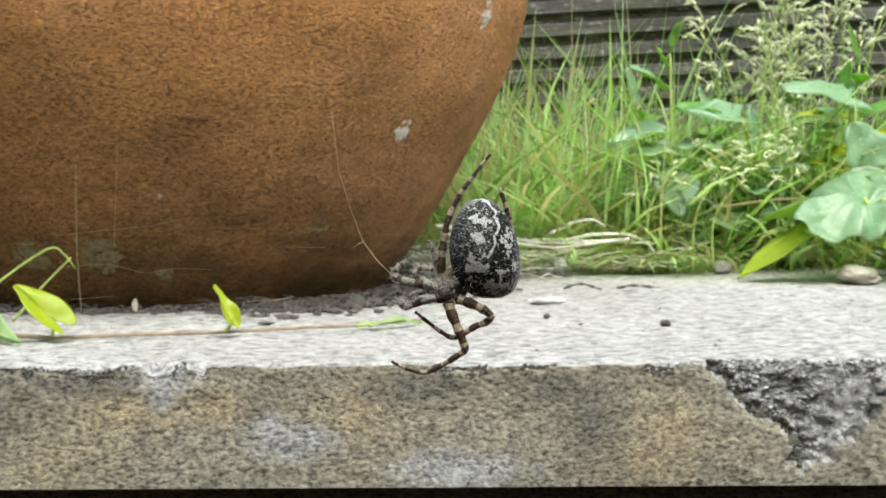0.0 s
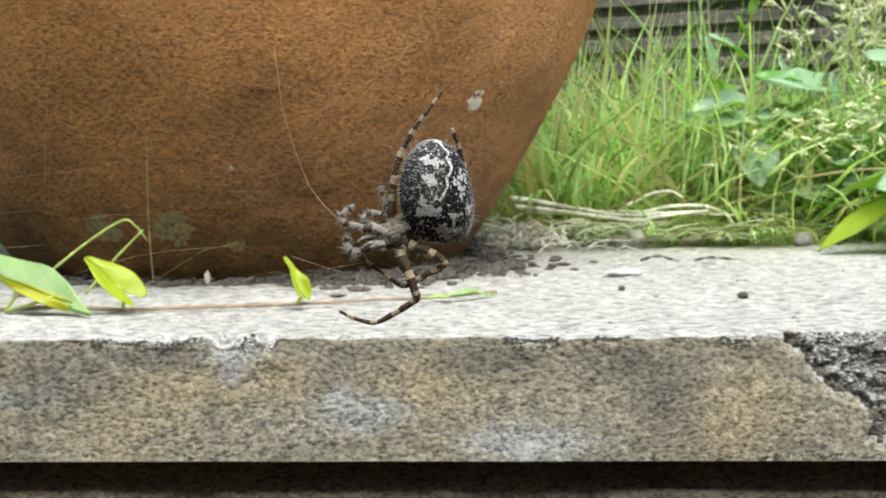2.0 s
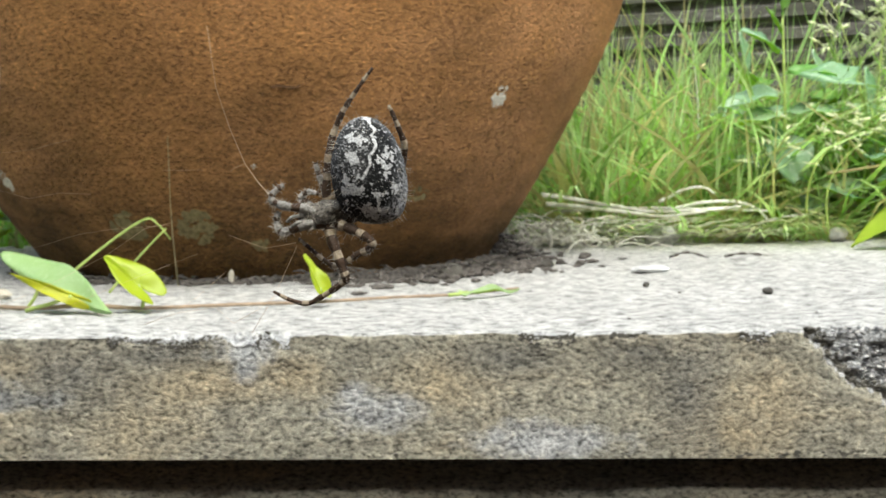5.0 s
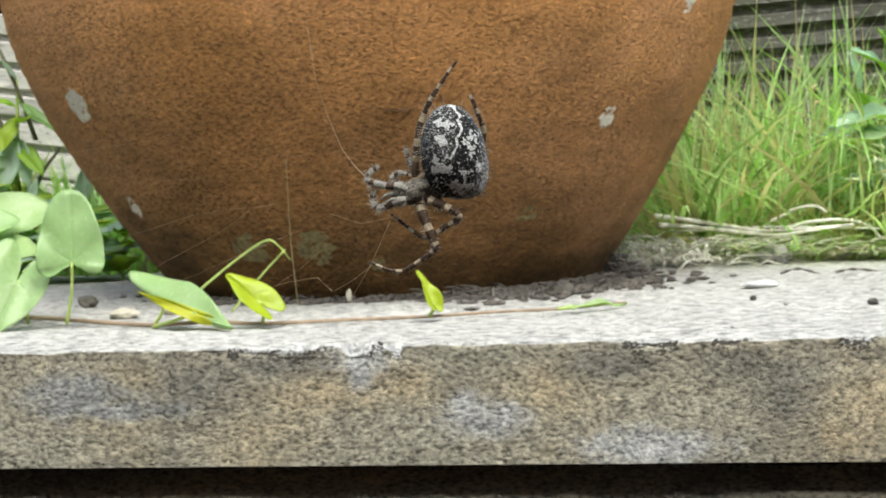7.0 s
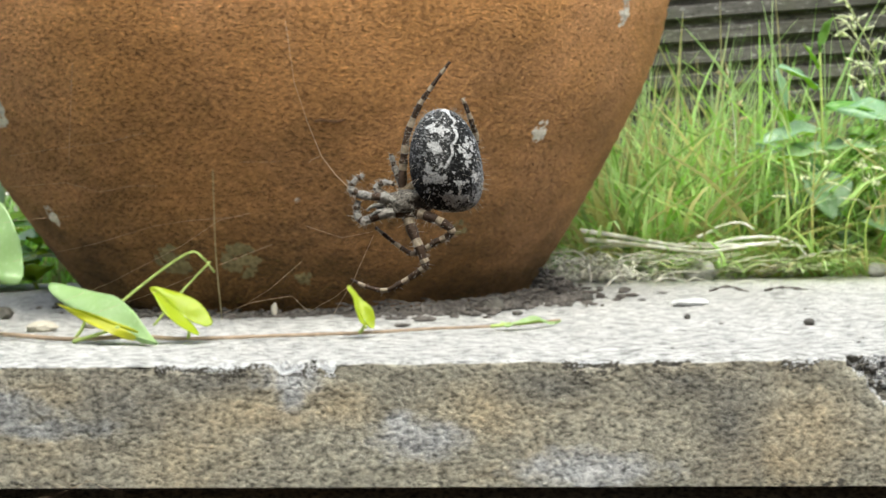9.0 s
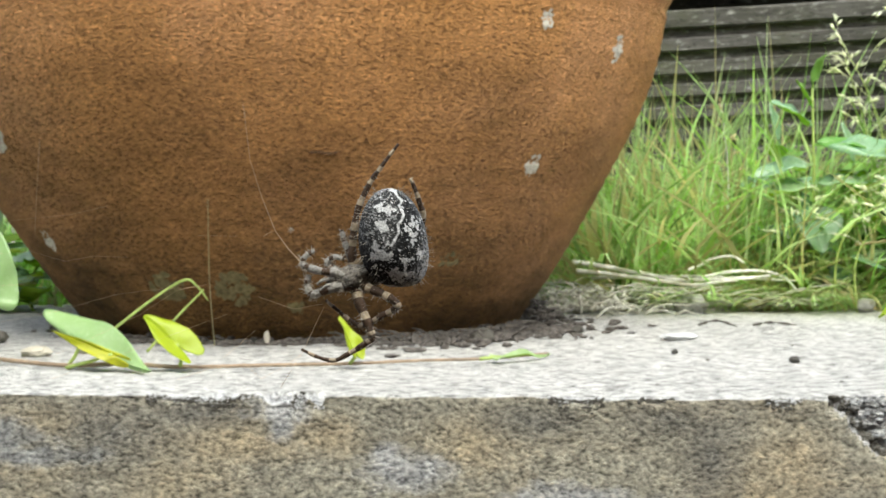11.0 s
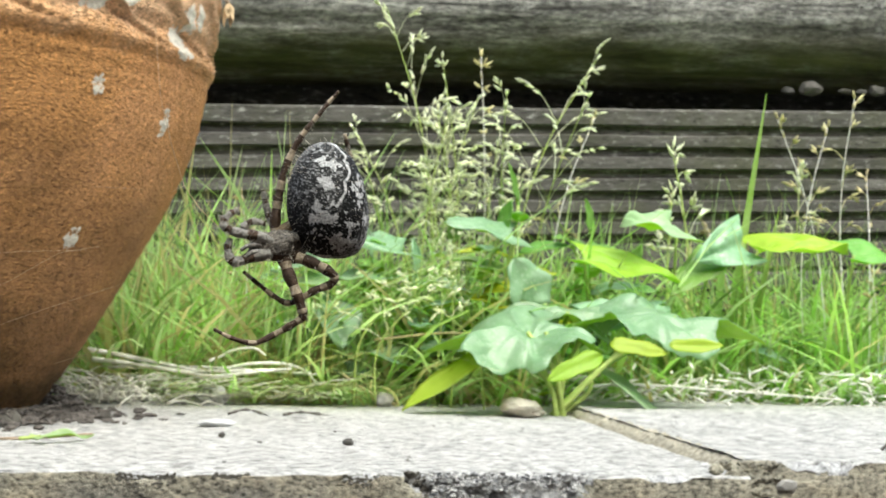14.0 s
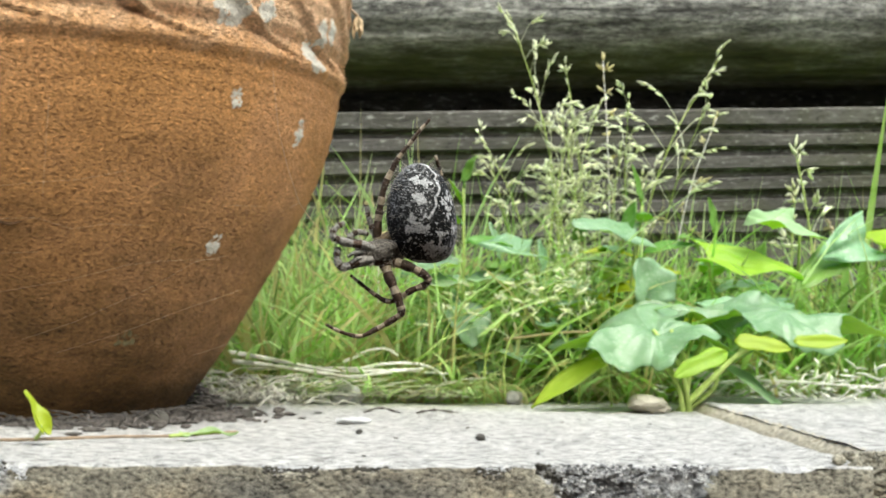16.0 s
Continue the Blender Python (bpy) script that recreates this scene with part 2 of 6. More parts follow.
def log_mat():
    """Silvered log with cracks, lichen flecks above and green algae on its underside."""
    n = Nodes("weathered_log")
    grain, blot, fleck = n.noise(70, 7, 0.75, (0.16, 1, 1)), n.noise(20, 6, 0.65, (0.5, 1, 1)), n.noise(75, 6, 0.75, (0.45, 1, 1))
    crack, dust = n.noise(42, 5, 0.6, (0.035, 1, 1)), n.noise(300, 5, 0.75, (0.4, 1, 1))
    colour = n.ramp(grain, (0.36, (0.060, 0.058, 0.052)), (0.5, (0.19, 0.187, 0.172)), (0.64, (0.34, 0.337, 0.315)))
    colour = n.mix(n.mask(blot, 0.50, 0.66), colour, (0.075, 0.073, 0.065))
    colour = n.mix(n.mask(crack, 0.42, 0.36), colour, (0.018, 0.017, 0.015))
    colour = n.mix(1.0, colour, n.ramp(dust, (0.38, (0.45, 0.45, 0.45)), (0.5, (1, 1, 1)), (0.62, (1.7, 1.7, 1.65))), "MULTIPLY")
    split = n.add("ShaderNodeSeparateXYZ")
    n.link(n.coord(), split.inputs[0])
    low = n.mask(split.outputs["Z"], -0.020, -0.045)
    patchy = n.mix(1.0, n.mix(low, (0, 0, 0), (1, 1, 1)), n.ramp(blot, (0.3, (0.35, 0.35, 0.35)), (0.55, (1, 1, 1))), "MULTIPLY")
    colour = n.mix(patchy, colour, n.ramp(grain, (0.35, (0.032, 0.031, 0.015)), (0.62, (0.110, 0.112, 0.050))))
    high = n.mask(split.outputs["Z"], -0.030, 0.010)
    pale = n.mix(1.0, n.mix(n.mask(fleck, 0.57, 0.64), (0, 0, 0), (1, 1, 1)), n.mix(high, (0, 0, 0), (1, 1, 1)), "MULTIPLY")
    colour = n.mix(pale, colour, (0.50, 0.50, 0.47))
    return n.done(colour, 0.85, n.bump(grain, 0.9, 0.004, n.bump(fleck, 0.4, 0.002)), 0.2)


def plain(name, colour, rough=0.7, vary=0.3, scale=300, bump=0.3, specular=0.3):
    n = Nodes(name)
    fac = n.noise(scale, 4)
    c = n.ramp(fac, (0.3, tuple(v * (1 - vary) for v in colour)), (0.7, tuple(min(1, v * (1 + vary)) for v in colour)))
    return n.done(c, rough, n.bump(fac, bump, 0.001), specular)


def painted_by(name, attribute, rough):
    n = Nodes(name)
    node = n.add("ShaderNodeVertexColor")
    node.layer_name = attribute
    fac = n.noise(5000, 3)
    c = n.mix(0.5, node.outputs["Color"], n.ramp(fac, (0.3, (0.5, 0.5, 0.5)), (0.65, (1.25, 1.25, 1.25))), "MULTIPLY")
    return n.done(c, rough, n.bump(fac, 0.5, 0.00008), 0.15)


TERRACOTTA, FACE, TOP, BREAK, SOIL = terracotta(), concrete_face(), concrete_top(), concrete_break(), soil()
AGGREGATE = aggregate()
MORTAR = plain("crumbling_mortar", (0.42, 0.385, 0.30), 0.95, 0.55, 420, 0.9)
SKY_BLOCK = plain("sky_block_wall", (0.22, 0.15, 0.11), 0.9, 0.3, 12, 0.3)
LICHEN = plain("grey_lichen", (0.60, 0.56, 0.47), 0.95, 0.30, 500, 0.8)
MOSS = plain("olive_moss", (0.185, 0.150, 0.072), 0.95, 0.45, 400, 0.9)
SCRAPE = plain("scraped_clay", (0.13, 0.07, 0.035), 0.9, 0.3, 500, 0.6)
PALEGRAIN = stone_mat("pale_grain", (0.42, 0.43, 0.44), (0.72, 0.73, 0.74))
STONE = stone_mat("grey_stone", (0.20, 0.20, 0.20), (0.42, 0.41, 0.39))
TANSTONE = stone_mat("tan_stone", (0.42, 0.385, 0.31), (0.62, 0.575, 0.48))
DARKSTONE = stone_mat("dark_stone", (0.022, 0.022, 0.022), (0.075, 0.073, 0.07))
CRUMB = plain("dark_crumbs", (0.125, 0.112, 0.100), 0.95, 0.6, 400, 0.8)
LOG = log_mat()
BOARD = wood_mat("weathered_board", (0.038, 0.036, 0.032), (0.15, 0.142, 0.128), (0.085, 0.085, 0.06), (0.1, 1, 1))
PALEBOARD = wood_mat("silvered_board", (0.24, 0.23, 0.215), (0.58, 0.56, 0.53), (0.42, 0.405, 0.37), (0.1, 1, 1))
GRASS = leaf_mat("grass_blade", (0.30, 0.55, 0.09), (0.44, 0.66, 0.20), (0.52, 0.68, 0.42), 0.36, 0.36, 0.55, (0.54, 0.62, 0.18))
DRY = leaf_mat("dry_grass", (0.60, 0.52, 0.26), (0.70, 0.62, 0.38), (0.52, 0.40, 0.18), 0.6, 0.3, 0.3, (0.74, 0.66, 0.40))
STRAW = plain("pale_straw", (0.90, 0.86, 0.77), 0.7, 0.25, 200)
ROOT = plain("grey_root", (0.74, 0.69, 0.60), 0.8, 0.45, 200)
SEED = leaf_mat("grass_seed", (0.80, 0.82, 0.60), (0.90, 0.90, 0.76), (0.92, 0.90, 0.80), 0.6, 0.35, 0.22, (0.88, 0.84, 0.60))
STALK = plain("green_stalk", (0.42, 0.54, 0.15), 0.5, 0.25, 200)
BROWNSTALK = plain("brown_vine", (0.34, 0.25, 0.17), 0.7, 0.3, 200)
DARKSTALK = plain("dark_stalk", (0.15, 0.15, 0.085), 0.6, 0.3, 200)
LIME = leaf_mat("lime_leaf", (0.53, 0.60, 0.020), (0.60, 0.65, 0.040), (0.50, 0.57, 0.035), 0.4, 0.5, 0.1, (0.60, 0.62, 0.04))
PALELEAF = leaf_mat("pale_green_leaf", (0.41, 0.61, 0.33), (0.50, 0.68, 0.43), (0.66, 0.79, 0.57), 0.36, 0.42, 0.12)
BLUELEAF = leaf_mat("blue_green_leaf", (0.27, 0.48, 0.26), (0.38, 0.58, 0.37), (0.54, 0.69, 0.52), 0.28, 0.35, 0.15)
GREYLEAF = leaf_mat("grey_green_leaf", (0.56, 0.73, 0.58), (0.66, 0.80, 0.67), (0.74, 0.83, 0.73), 0.34, 0.40, 0.18)
# underside's own green plus light through the blade, put into the colour
UNDER = leaf_mat("leaf_underside", (0.45, 0.64, 0.05), (0.52, 0.69, 0.08), (0.42, 0.60, 0.07), 0.5, 0.5, 0.12)
PALEGRASS = leaf_mat("pale_grass_blade", (0.48, 0.68, 0.28), (0.64, 0.78, 0.44), (0.76, 0.84, 0.62), 0.40, 0.42, 0.35, (0.66, 0.68, 0.36))
WEED = leaf_mat("weed_leaf", (0.22, 0.46, 0.08), (0.32, 0.56, 0.15), (0.40, 0.60, 0.24), 0.36, 0.45, 0.25)
PETAL = plain("withered_petal", (0.55, 0.42, 0.26), 0.8, 0.3, 200)
BLUEPETAL = plain("pale_blue_petal", (0.30, 0.36, 0.70), 0.6, 0.2, 200)
SILK = plain("silk_thread", (0.74, 0.53, 0.33), 0.4, 0.1, 200, 0.0, 0.6)
LEGDARK = plain("dark_leg_band", (0.075, 0.044, 0.026), 0.5, 0.5, 3000, 0.4)
LEGPALE = plain("pale_leg_band", (0.46, 0.37, 0.26), 0.55, 0.4, 3000, 0.4)
LEGGREY = plain("grey_hairy_leg", (0.33, 0.31, 0.28), 0.6, 0.5, 3000, 0.5)
HAIR = plain("pale_bristle", (0.55, 0.50, 0.42), 0.5, 0.2, 3000)
ABDOMEN = painted_by("abdomen_pattern", "pattern", 0.70)
WAIST = plain("tan_flank", (0.26, 0.19, 0.11), 0.55, 0.5, 2500, 0.5)
THORAX = plain("hairy_thorax", (0.17, 0.15, 0.125), 0.6, 0.8, 2500, 0.8)

# ---- building helpers ----


def mesh_of(bm, name, *mats, smooth=True):
    me = bpy.data.meshes.new(name)
    bm.normal_update()
    bm.to_mesh(me)
    bm.free()
    for m in mats:
        me.materials.append(m)
    if smooth:
        me.polygons.foreach_set("use_smooth", [True] * len(me.polygons))
    return me


def part(name, bm, mats, parent=None, label="", smooth=True):
    """Links a bmesh as one mesh object under a thing."""
    mats = mats if isinstance(mats, (list, tuple)) else (mats,)
    ob = new(name, mesh_of(bm, name, *mats, smooth=smooth))
    ob.parent = parent
    if label:
        tagged(ob, label)
    return ob


def thing(name, at, label, category, group="", kind=""):
    ob = new(name)
    ob.empty_display_size = 0.01
    ob.location = at
    return tagged(ob, label, category, group, kind)


def lump(seed, x, y, z=0.0, scale=1.0):
    return noise.noise(Vector((x * scale + seed * 7.3, y * scale - seed * 3.1, z * scale + seed)))


def sheet(bm, rows, mat=0, close=False):
    """Quads between rows of points."""
    verts = [[bm.verts.new(p) for p in row] for row in rows]
    for a, b in zip(verts, verts[1:]):
        pairs = list(zip(a, a[1:], b, b[1:])) + ([(a[-1], a[0], b[-1], b[0])] if close else [])
        for p, q, r, s in pairs:
            bm.faces.new((p, q, s, r)).material_index = mat
    return verts


def tube(bm, points, radii, sides=6, mat=0, mats=None):
    """A bent, tapered tube with closed ends."""
    points = [Vector(p) for p in points]
    if not isinstance(radii, (list, tuple)):
        radii = [radii] * len(points)
    rows, side = [], None
    for i, (p, r) in enumerate(zip(points, radii)):
        ahead = (points[min(i + 1, len(points) - 1)] - points[max(i - 1, 0)]).normalized()
        if side is None:
            side = ahead.orthogonal().normalized()
        side = (side - ahead * side.dot(ahead)).normalized()
        other = ahead.cross(side)
        rows.append([bm.verts.new(p + r * (math.cos(k * math.tau / sides) * side + math.sin(k * math.tau / sides) * other)) for k in range(sides)])
    for i, (a, b) in enumerate(zip(rows, rows[1:])):
        for k in range(sides):
            bm.faces.new((a[k], a[(k + 1) % sides], b[(k + 1) % sides], b[k])).material_index = mats[i] if mats else mat
    bm.faces.new(rows[0][::-1]).material_index = mats[0] if mats else mat
    bm.faces.new(rows[-1]).material_index = mats[-1] if mats else mat


def curve_through(points, steps=6):
    """Points on a smooth curve through the given ones."""
    p = [Vector(q) for q in points]
    p = [2 * p[0] - p[1], *p, 2 * p[-1] - p[-2]]
    out = []
    for a, b, c, d in zip(p, p[1:], p[2:], p[3:]):
        for k in range(steps):
            t = k / steps
            out.append(0.5 * (2 * b + (c - a) * t + (2 * a - 5 * b + 4 * c - d) * t * t + (3 * b - a - 3 * c + d) * t ** 3))
    return [*out, p[-2]]


def taper(n, first, last):
    return [first + (last - first) * i / max(1, n - 1) for i in range(n)]


def leaf(bm, base, tip, up, width, notch=0.0, fold=0.3, droop=0.0, wave=0.0, shape=0.8, seed=0, thick=0.0003, lobes=0.0, mat=0, power=0.8, under=0):
    """A leaf blade from base to tip with a folded midrib, a cordate notch, a curl and a thickness."""
    base, tip, up = Vector(base), Vector(tip), Vector(up)
    along = tip - base
    size = along.length
    along.normalize()
    across = along.cross(up).normalized()
    up = across.cross(along)
    n, half = (34, 9) if width > 0.034 else (12, 4)
    faces = []
    for lift in (0.0, -thick):
        rows = []
        for i in range(n + 1):
            u = i / n
            w = math.sin(math.pi * min(1, u * (1 - 0.0) + 0.001) ** shape) ** power if notch == 0 else (math.sin(math.pi * (0.2 + 0.8 * u)) ** 0.6 if notch <= 0.12 and u < 1 else (1 - u ** 1.7) ** 0.85)
            w = max(w, 0.015)
            if lobes:
                w *= 1 + lobes * math.sin(u * 11 + seed) + (0.03 * math.sin(u * 34 + 2 * seed) if n > 20 else 0)
            row = []
            for k in range(-half, half + 1):
                v = k / half
                y = u - notch * abs(v) ** 1.6 * (1 - u) ** 2
                z = fold * abs(v) * w * width * 0.5 - droop * size * u * u + wave * width * (lump(seed, u * 3, v * 1.5))
                if n > 20:
                    z -= 0.020 * width * (max(0, math.cos((u * 6.5 - abs(v) * 1.4) * math.tau)) ** 5 * (1 - abs(v)) + math.exp(-((v / 0.09) ** 2)))
                row.append(base + along * (y * size) + across * (v * w * width * 0.5) + up * (z + lift))
            rows.append(row)
        verts = sheet(bm, rows, mat if lift == 0 else max(mat, under))
        faces.append(verts)
    top, low = faces
    rim = [r[0] for r in top] + top[-1][1:] + [r[-1] for r in top[::-1][1:]] + top[0][::-1][1:-1]
    rim2 = [r[0] for r in low] + low[-1][1:] + [r[-1] for r in low[::-1][1:]] + low[0][::-1][1:-1]
    for a, b, c, d in zip(rim, rim[1:] + rim[:1], rim2, rim2[1:] + rim2[:1]):
        bm.faces.new((a, b, d, c)).material_index = mat


def palmate(bm, centre, up, ahead, wide, deep, lobes, seed, thick=0.0004):
    """A broad lobed leaf round its petiole: lobes are (degrees, reach, half angle); the edge waves, veins lie sunk, the rim curls down."""
    centre, up = Vector(centre), Vector(up).normalized()
    across = Vector(ahead).cross(up).normalized()
    ahead = up.cross(across)
    rings, n = 16, 132
    layers = []
    for lift in (0.0, -thick):
        rows = []
        for j in range(1, rings + 1):
            f = j / rings
            row = []
            for k in range(n):
                a = 360 * k / n
                reach, vein = 0.60, 0.0
                for at, size, half in lobes:
                    off = abs((a - at + 180) % 360 - 180)
                    reach = max(reach, size * math.exp(-((off / (1.35 * half)) ** 2)))
                    vein = max(vein, math.exp(-((off * f / 2.6) ** 2)) * (f < size))
                reach *= 1 + 0.05 * math.sin(a * 0.21 + seed) + 0.03 * math.sin(a * 0.47 + seed * 2)
                x, y = f * reach * math.sin(radians(a)), f * reach * math.cos(radians(a))
                z = 0.20 * f * math.sin(radians(a * 3.0) + seed) * f + 0.12 * lump(seed, x * 2.6, y * 2.6, 0) - 0.24 * (f * reach) ** 2 - 0.022 * vein + 0.012 * lump(seed + 3, x * 9, y * 9, 0)
                row.append(centre + across * (x * wide) + ahead * (y * deep) + up * (z * 0.5 * (wide + deep) + lift))
            rows.append(row)
        verts = sheet(bm, rows, 0 if lift == 0 else 1, close=True)
        bm.faces.new(verts[0]).material_index = 0 if lift == 0 else 1
        layers.append(verts[-1])
    for a, b, c, d in zip(layers[0], layers[0][1:] + layers[0][:1], layers[1], layers[1][1:] + layers[1][:1]):
        bm.faces.new((a, b, d, c))


def heart(bm, joint, tip, up, left, right, lobe, fold=0.2, droop=0.0, blunt=1.0, seed=0, wave=0.08, thick=0.0003):
    """A heart or arrow leaf round its petiole's joint: half width left and right and length of the base lobes as shares of the blade."""
    joint, tip, up = Vector(joint), Vector(tip), Vector(up)
    along = tip - joint
    size = along.length
    along.normalize()
    across = along.cross(up).normalized()
    up = across.cross(along)
    lobes = lobe if isinstance(lobe, tuple) else (lobe, lobe)
    side = [(0.0, 1.0), (0.16, 0.93), (0.48, 0.72), (0.80, 0.46), (0.97, 0.20), (1.0, -0.15), (0.90, -0.62), (0.62, -1.0), (0.28, -0.92), (0.05, -0.45)]
    rim = []
    for sign, wide, back in ((1, right, lobes[1]), (-1, left, lobes[0])):
        half = curve_through([(sign * wide * w ** blunt, y if y > 0 else y * back, 0) for w, y in side], 5)
        rim += half if sign > 0 else [Vector((0, -0.02, 0)), *half[::-1][:-1]]
    layers = []
    for lift in (0.0, -thick):
        rows = []
        for j in range(1, 15):
            f = j / 14
            row = []
            for k, edge in enumerate(rim):
                x, y = edge.x * f, edge.y * f
                reach = max(left, right)
                vein = math.exp(-((x / 0.022) ** 2)) + 0.7 * max(0, math.cos((y - 0.8 * abs(x)) * 34)) ** 8 * max(0, 1 - abs(x) / reach)
                z = fold * abs(x) - droop * y * abs(y) + wave * lump(seed, x * 3.5, y * 2.5) * f - 0.012 * vein + 0.03 * f * f * math.sin(k * 0.33 + seed)
                row.append(joint + along * (y * size) + across * (x * size) + up * (z * size + lift))
            rows.append(row)
        verts = sheet(bm, rows, 0 if lift == 0 else 1, close=True)
        bm.faces.new(verts[0]).material_index = 0 if lift == 0 else 1
        layers.append(verts[-1])
    for a, b, c, d in zip(layers[0], layers[0][1:] + layers[0][:1], layers[1], layers[1][1:] + layers[1][:1]):
        bm.faces.new((a, b, d, c))
    bmesh.ops.recalc_face_normals(bm, faces=bm.faces)


@functools.lru_cache
def ball(sub):
    """Corners and faces of a round stone before it is worn."""
    bm = bmesh.new()
    bmesh.ops.create_icosphere(bm, subdivisions=sub, radius=1)
    bm.verts.index_update()
    shape = [v.co.copy() for v in bm.verts], [[v.index for v in f.verts] for f in bm.faces]
    bm.free()
    return shape


def pebble(bm, centre, size, seed, sub=2):
    corners, faces = ball(sub)
    verts = []
    for co in corners:
        k = 1 + 0.35 * lump(seed, *co, 1.3) + 0.12 * lump(seed + 5, *co, 3.5)
        verts.append(bm.verts.new(Vector(centre) + Vector((co.x * size[0], co.y * size[1], co.z * size[2])) * k))
    for face in faces:
        bm.faces.new([verts[i] for i in face])


# ---- ground, paving and the step under it ----
SLAB_BACK = 0.52


def ground_level(x, y):
    if y < 0.031:
        return -0.25
    if y < SLAB_BACK - 0.01:
        return -0.06
    return -0.012 + 0.010 * lump(3, x, y, 0, 9) + 0.006 * lump(4, x, y, 0, 30)


def build_ground():
    xs = [-3000, -40, -4, -1.2, *[-0.9 + 0.03 * i for i in range(75)], 2, 6, 40, 3000]
    ys = [-3000, -40, -4, -0.5, 0.030, 0.032, 0.3, *[SLAB_BACK - 0.012 + 0.02 * i for i in range(25)], 1.6, 6, 40, 3000]
    bm = bmesh.new()
    sheet(bm, [[(x, y, ground_level(x, y)) for x in xs] for y in ys])
    ob = part("ground", bm, SOIL)
    tagged(ob, "dark garden soil under grass and behind paving", "ground", kind="structure")


# break in the front of the slab: its outline on the face (x, z)
BROKEN = [(0.2195, 0.004), (0.2299, -0.0101), (0.2407, -0.0216), (0.2521, -0.0265), (0.2569, -0.0334), (0.2556, -0.041), (0.2609, -0.0445), (0.2704, -0.0401), (0.2761, -0.0353), (0.2856, -0.0297), (0.2932, -0.0143), (0.301, 0.004)]
# worn places of the front edge: middle, half length, depth
WORN = [(-0.030, 0.020, 0.005), (0.006, 0.012, 0.007), (0.018, 0.004, 0.006), (0.124, 0.010, 0.004), (0.154, 0.006, 0.003), (0.205, 0.008, 0.003), (-0.19, 0.01, 0.002), (0.33, 0.012, 0.004), (0.075, 0.01, 0.0015), (0.40, 0.02, 0.006), (0.48, 0.03, 0.004)]


def inside(x, z, outline):
    hit = False
    for (a, b), (c, d) in zip(outline, outline[1:] + outline[:1]):
        if (b > z) != (d > z) and x < (c - a) * (z - b) / (d - b) + a:
            hit = not hit
    return hit


def edge_wear(x):
    deep = 0.0007 + 0.0006 * lump(8, x, 0, 0, 60)
    for middle, half, depth in WORN:
        k = 1 - abs(x - middle) / half
        if k > 0:
            deep = max(deep, depth * min(1, 2.2 * k) * (0.55 + 0.6 * abs(lump(9, x, 0, 0, 90))))
    return deep


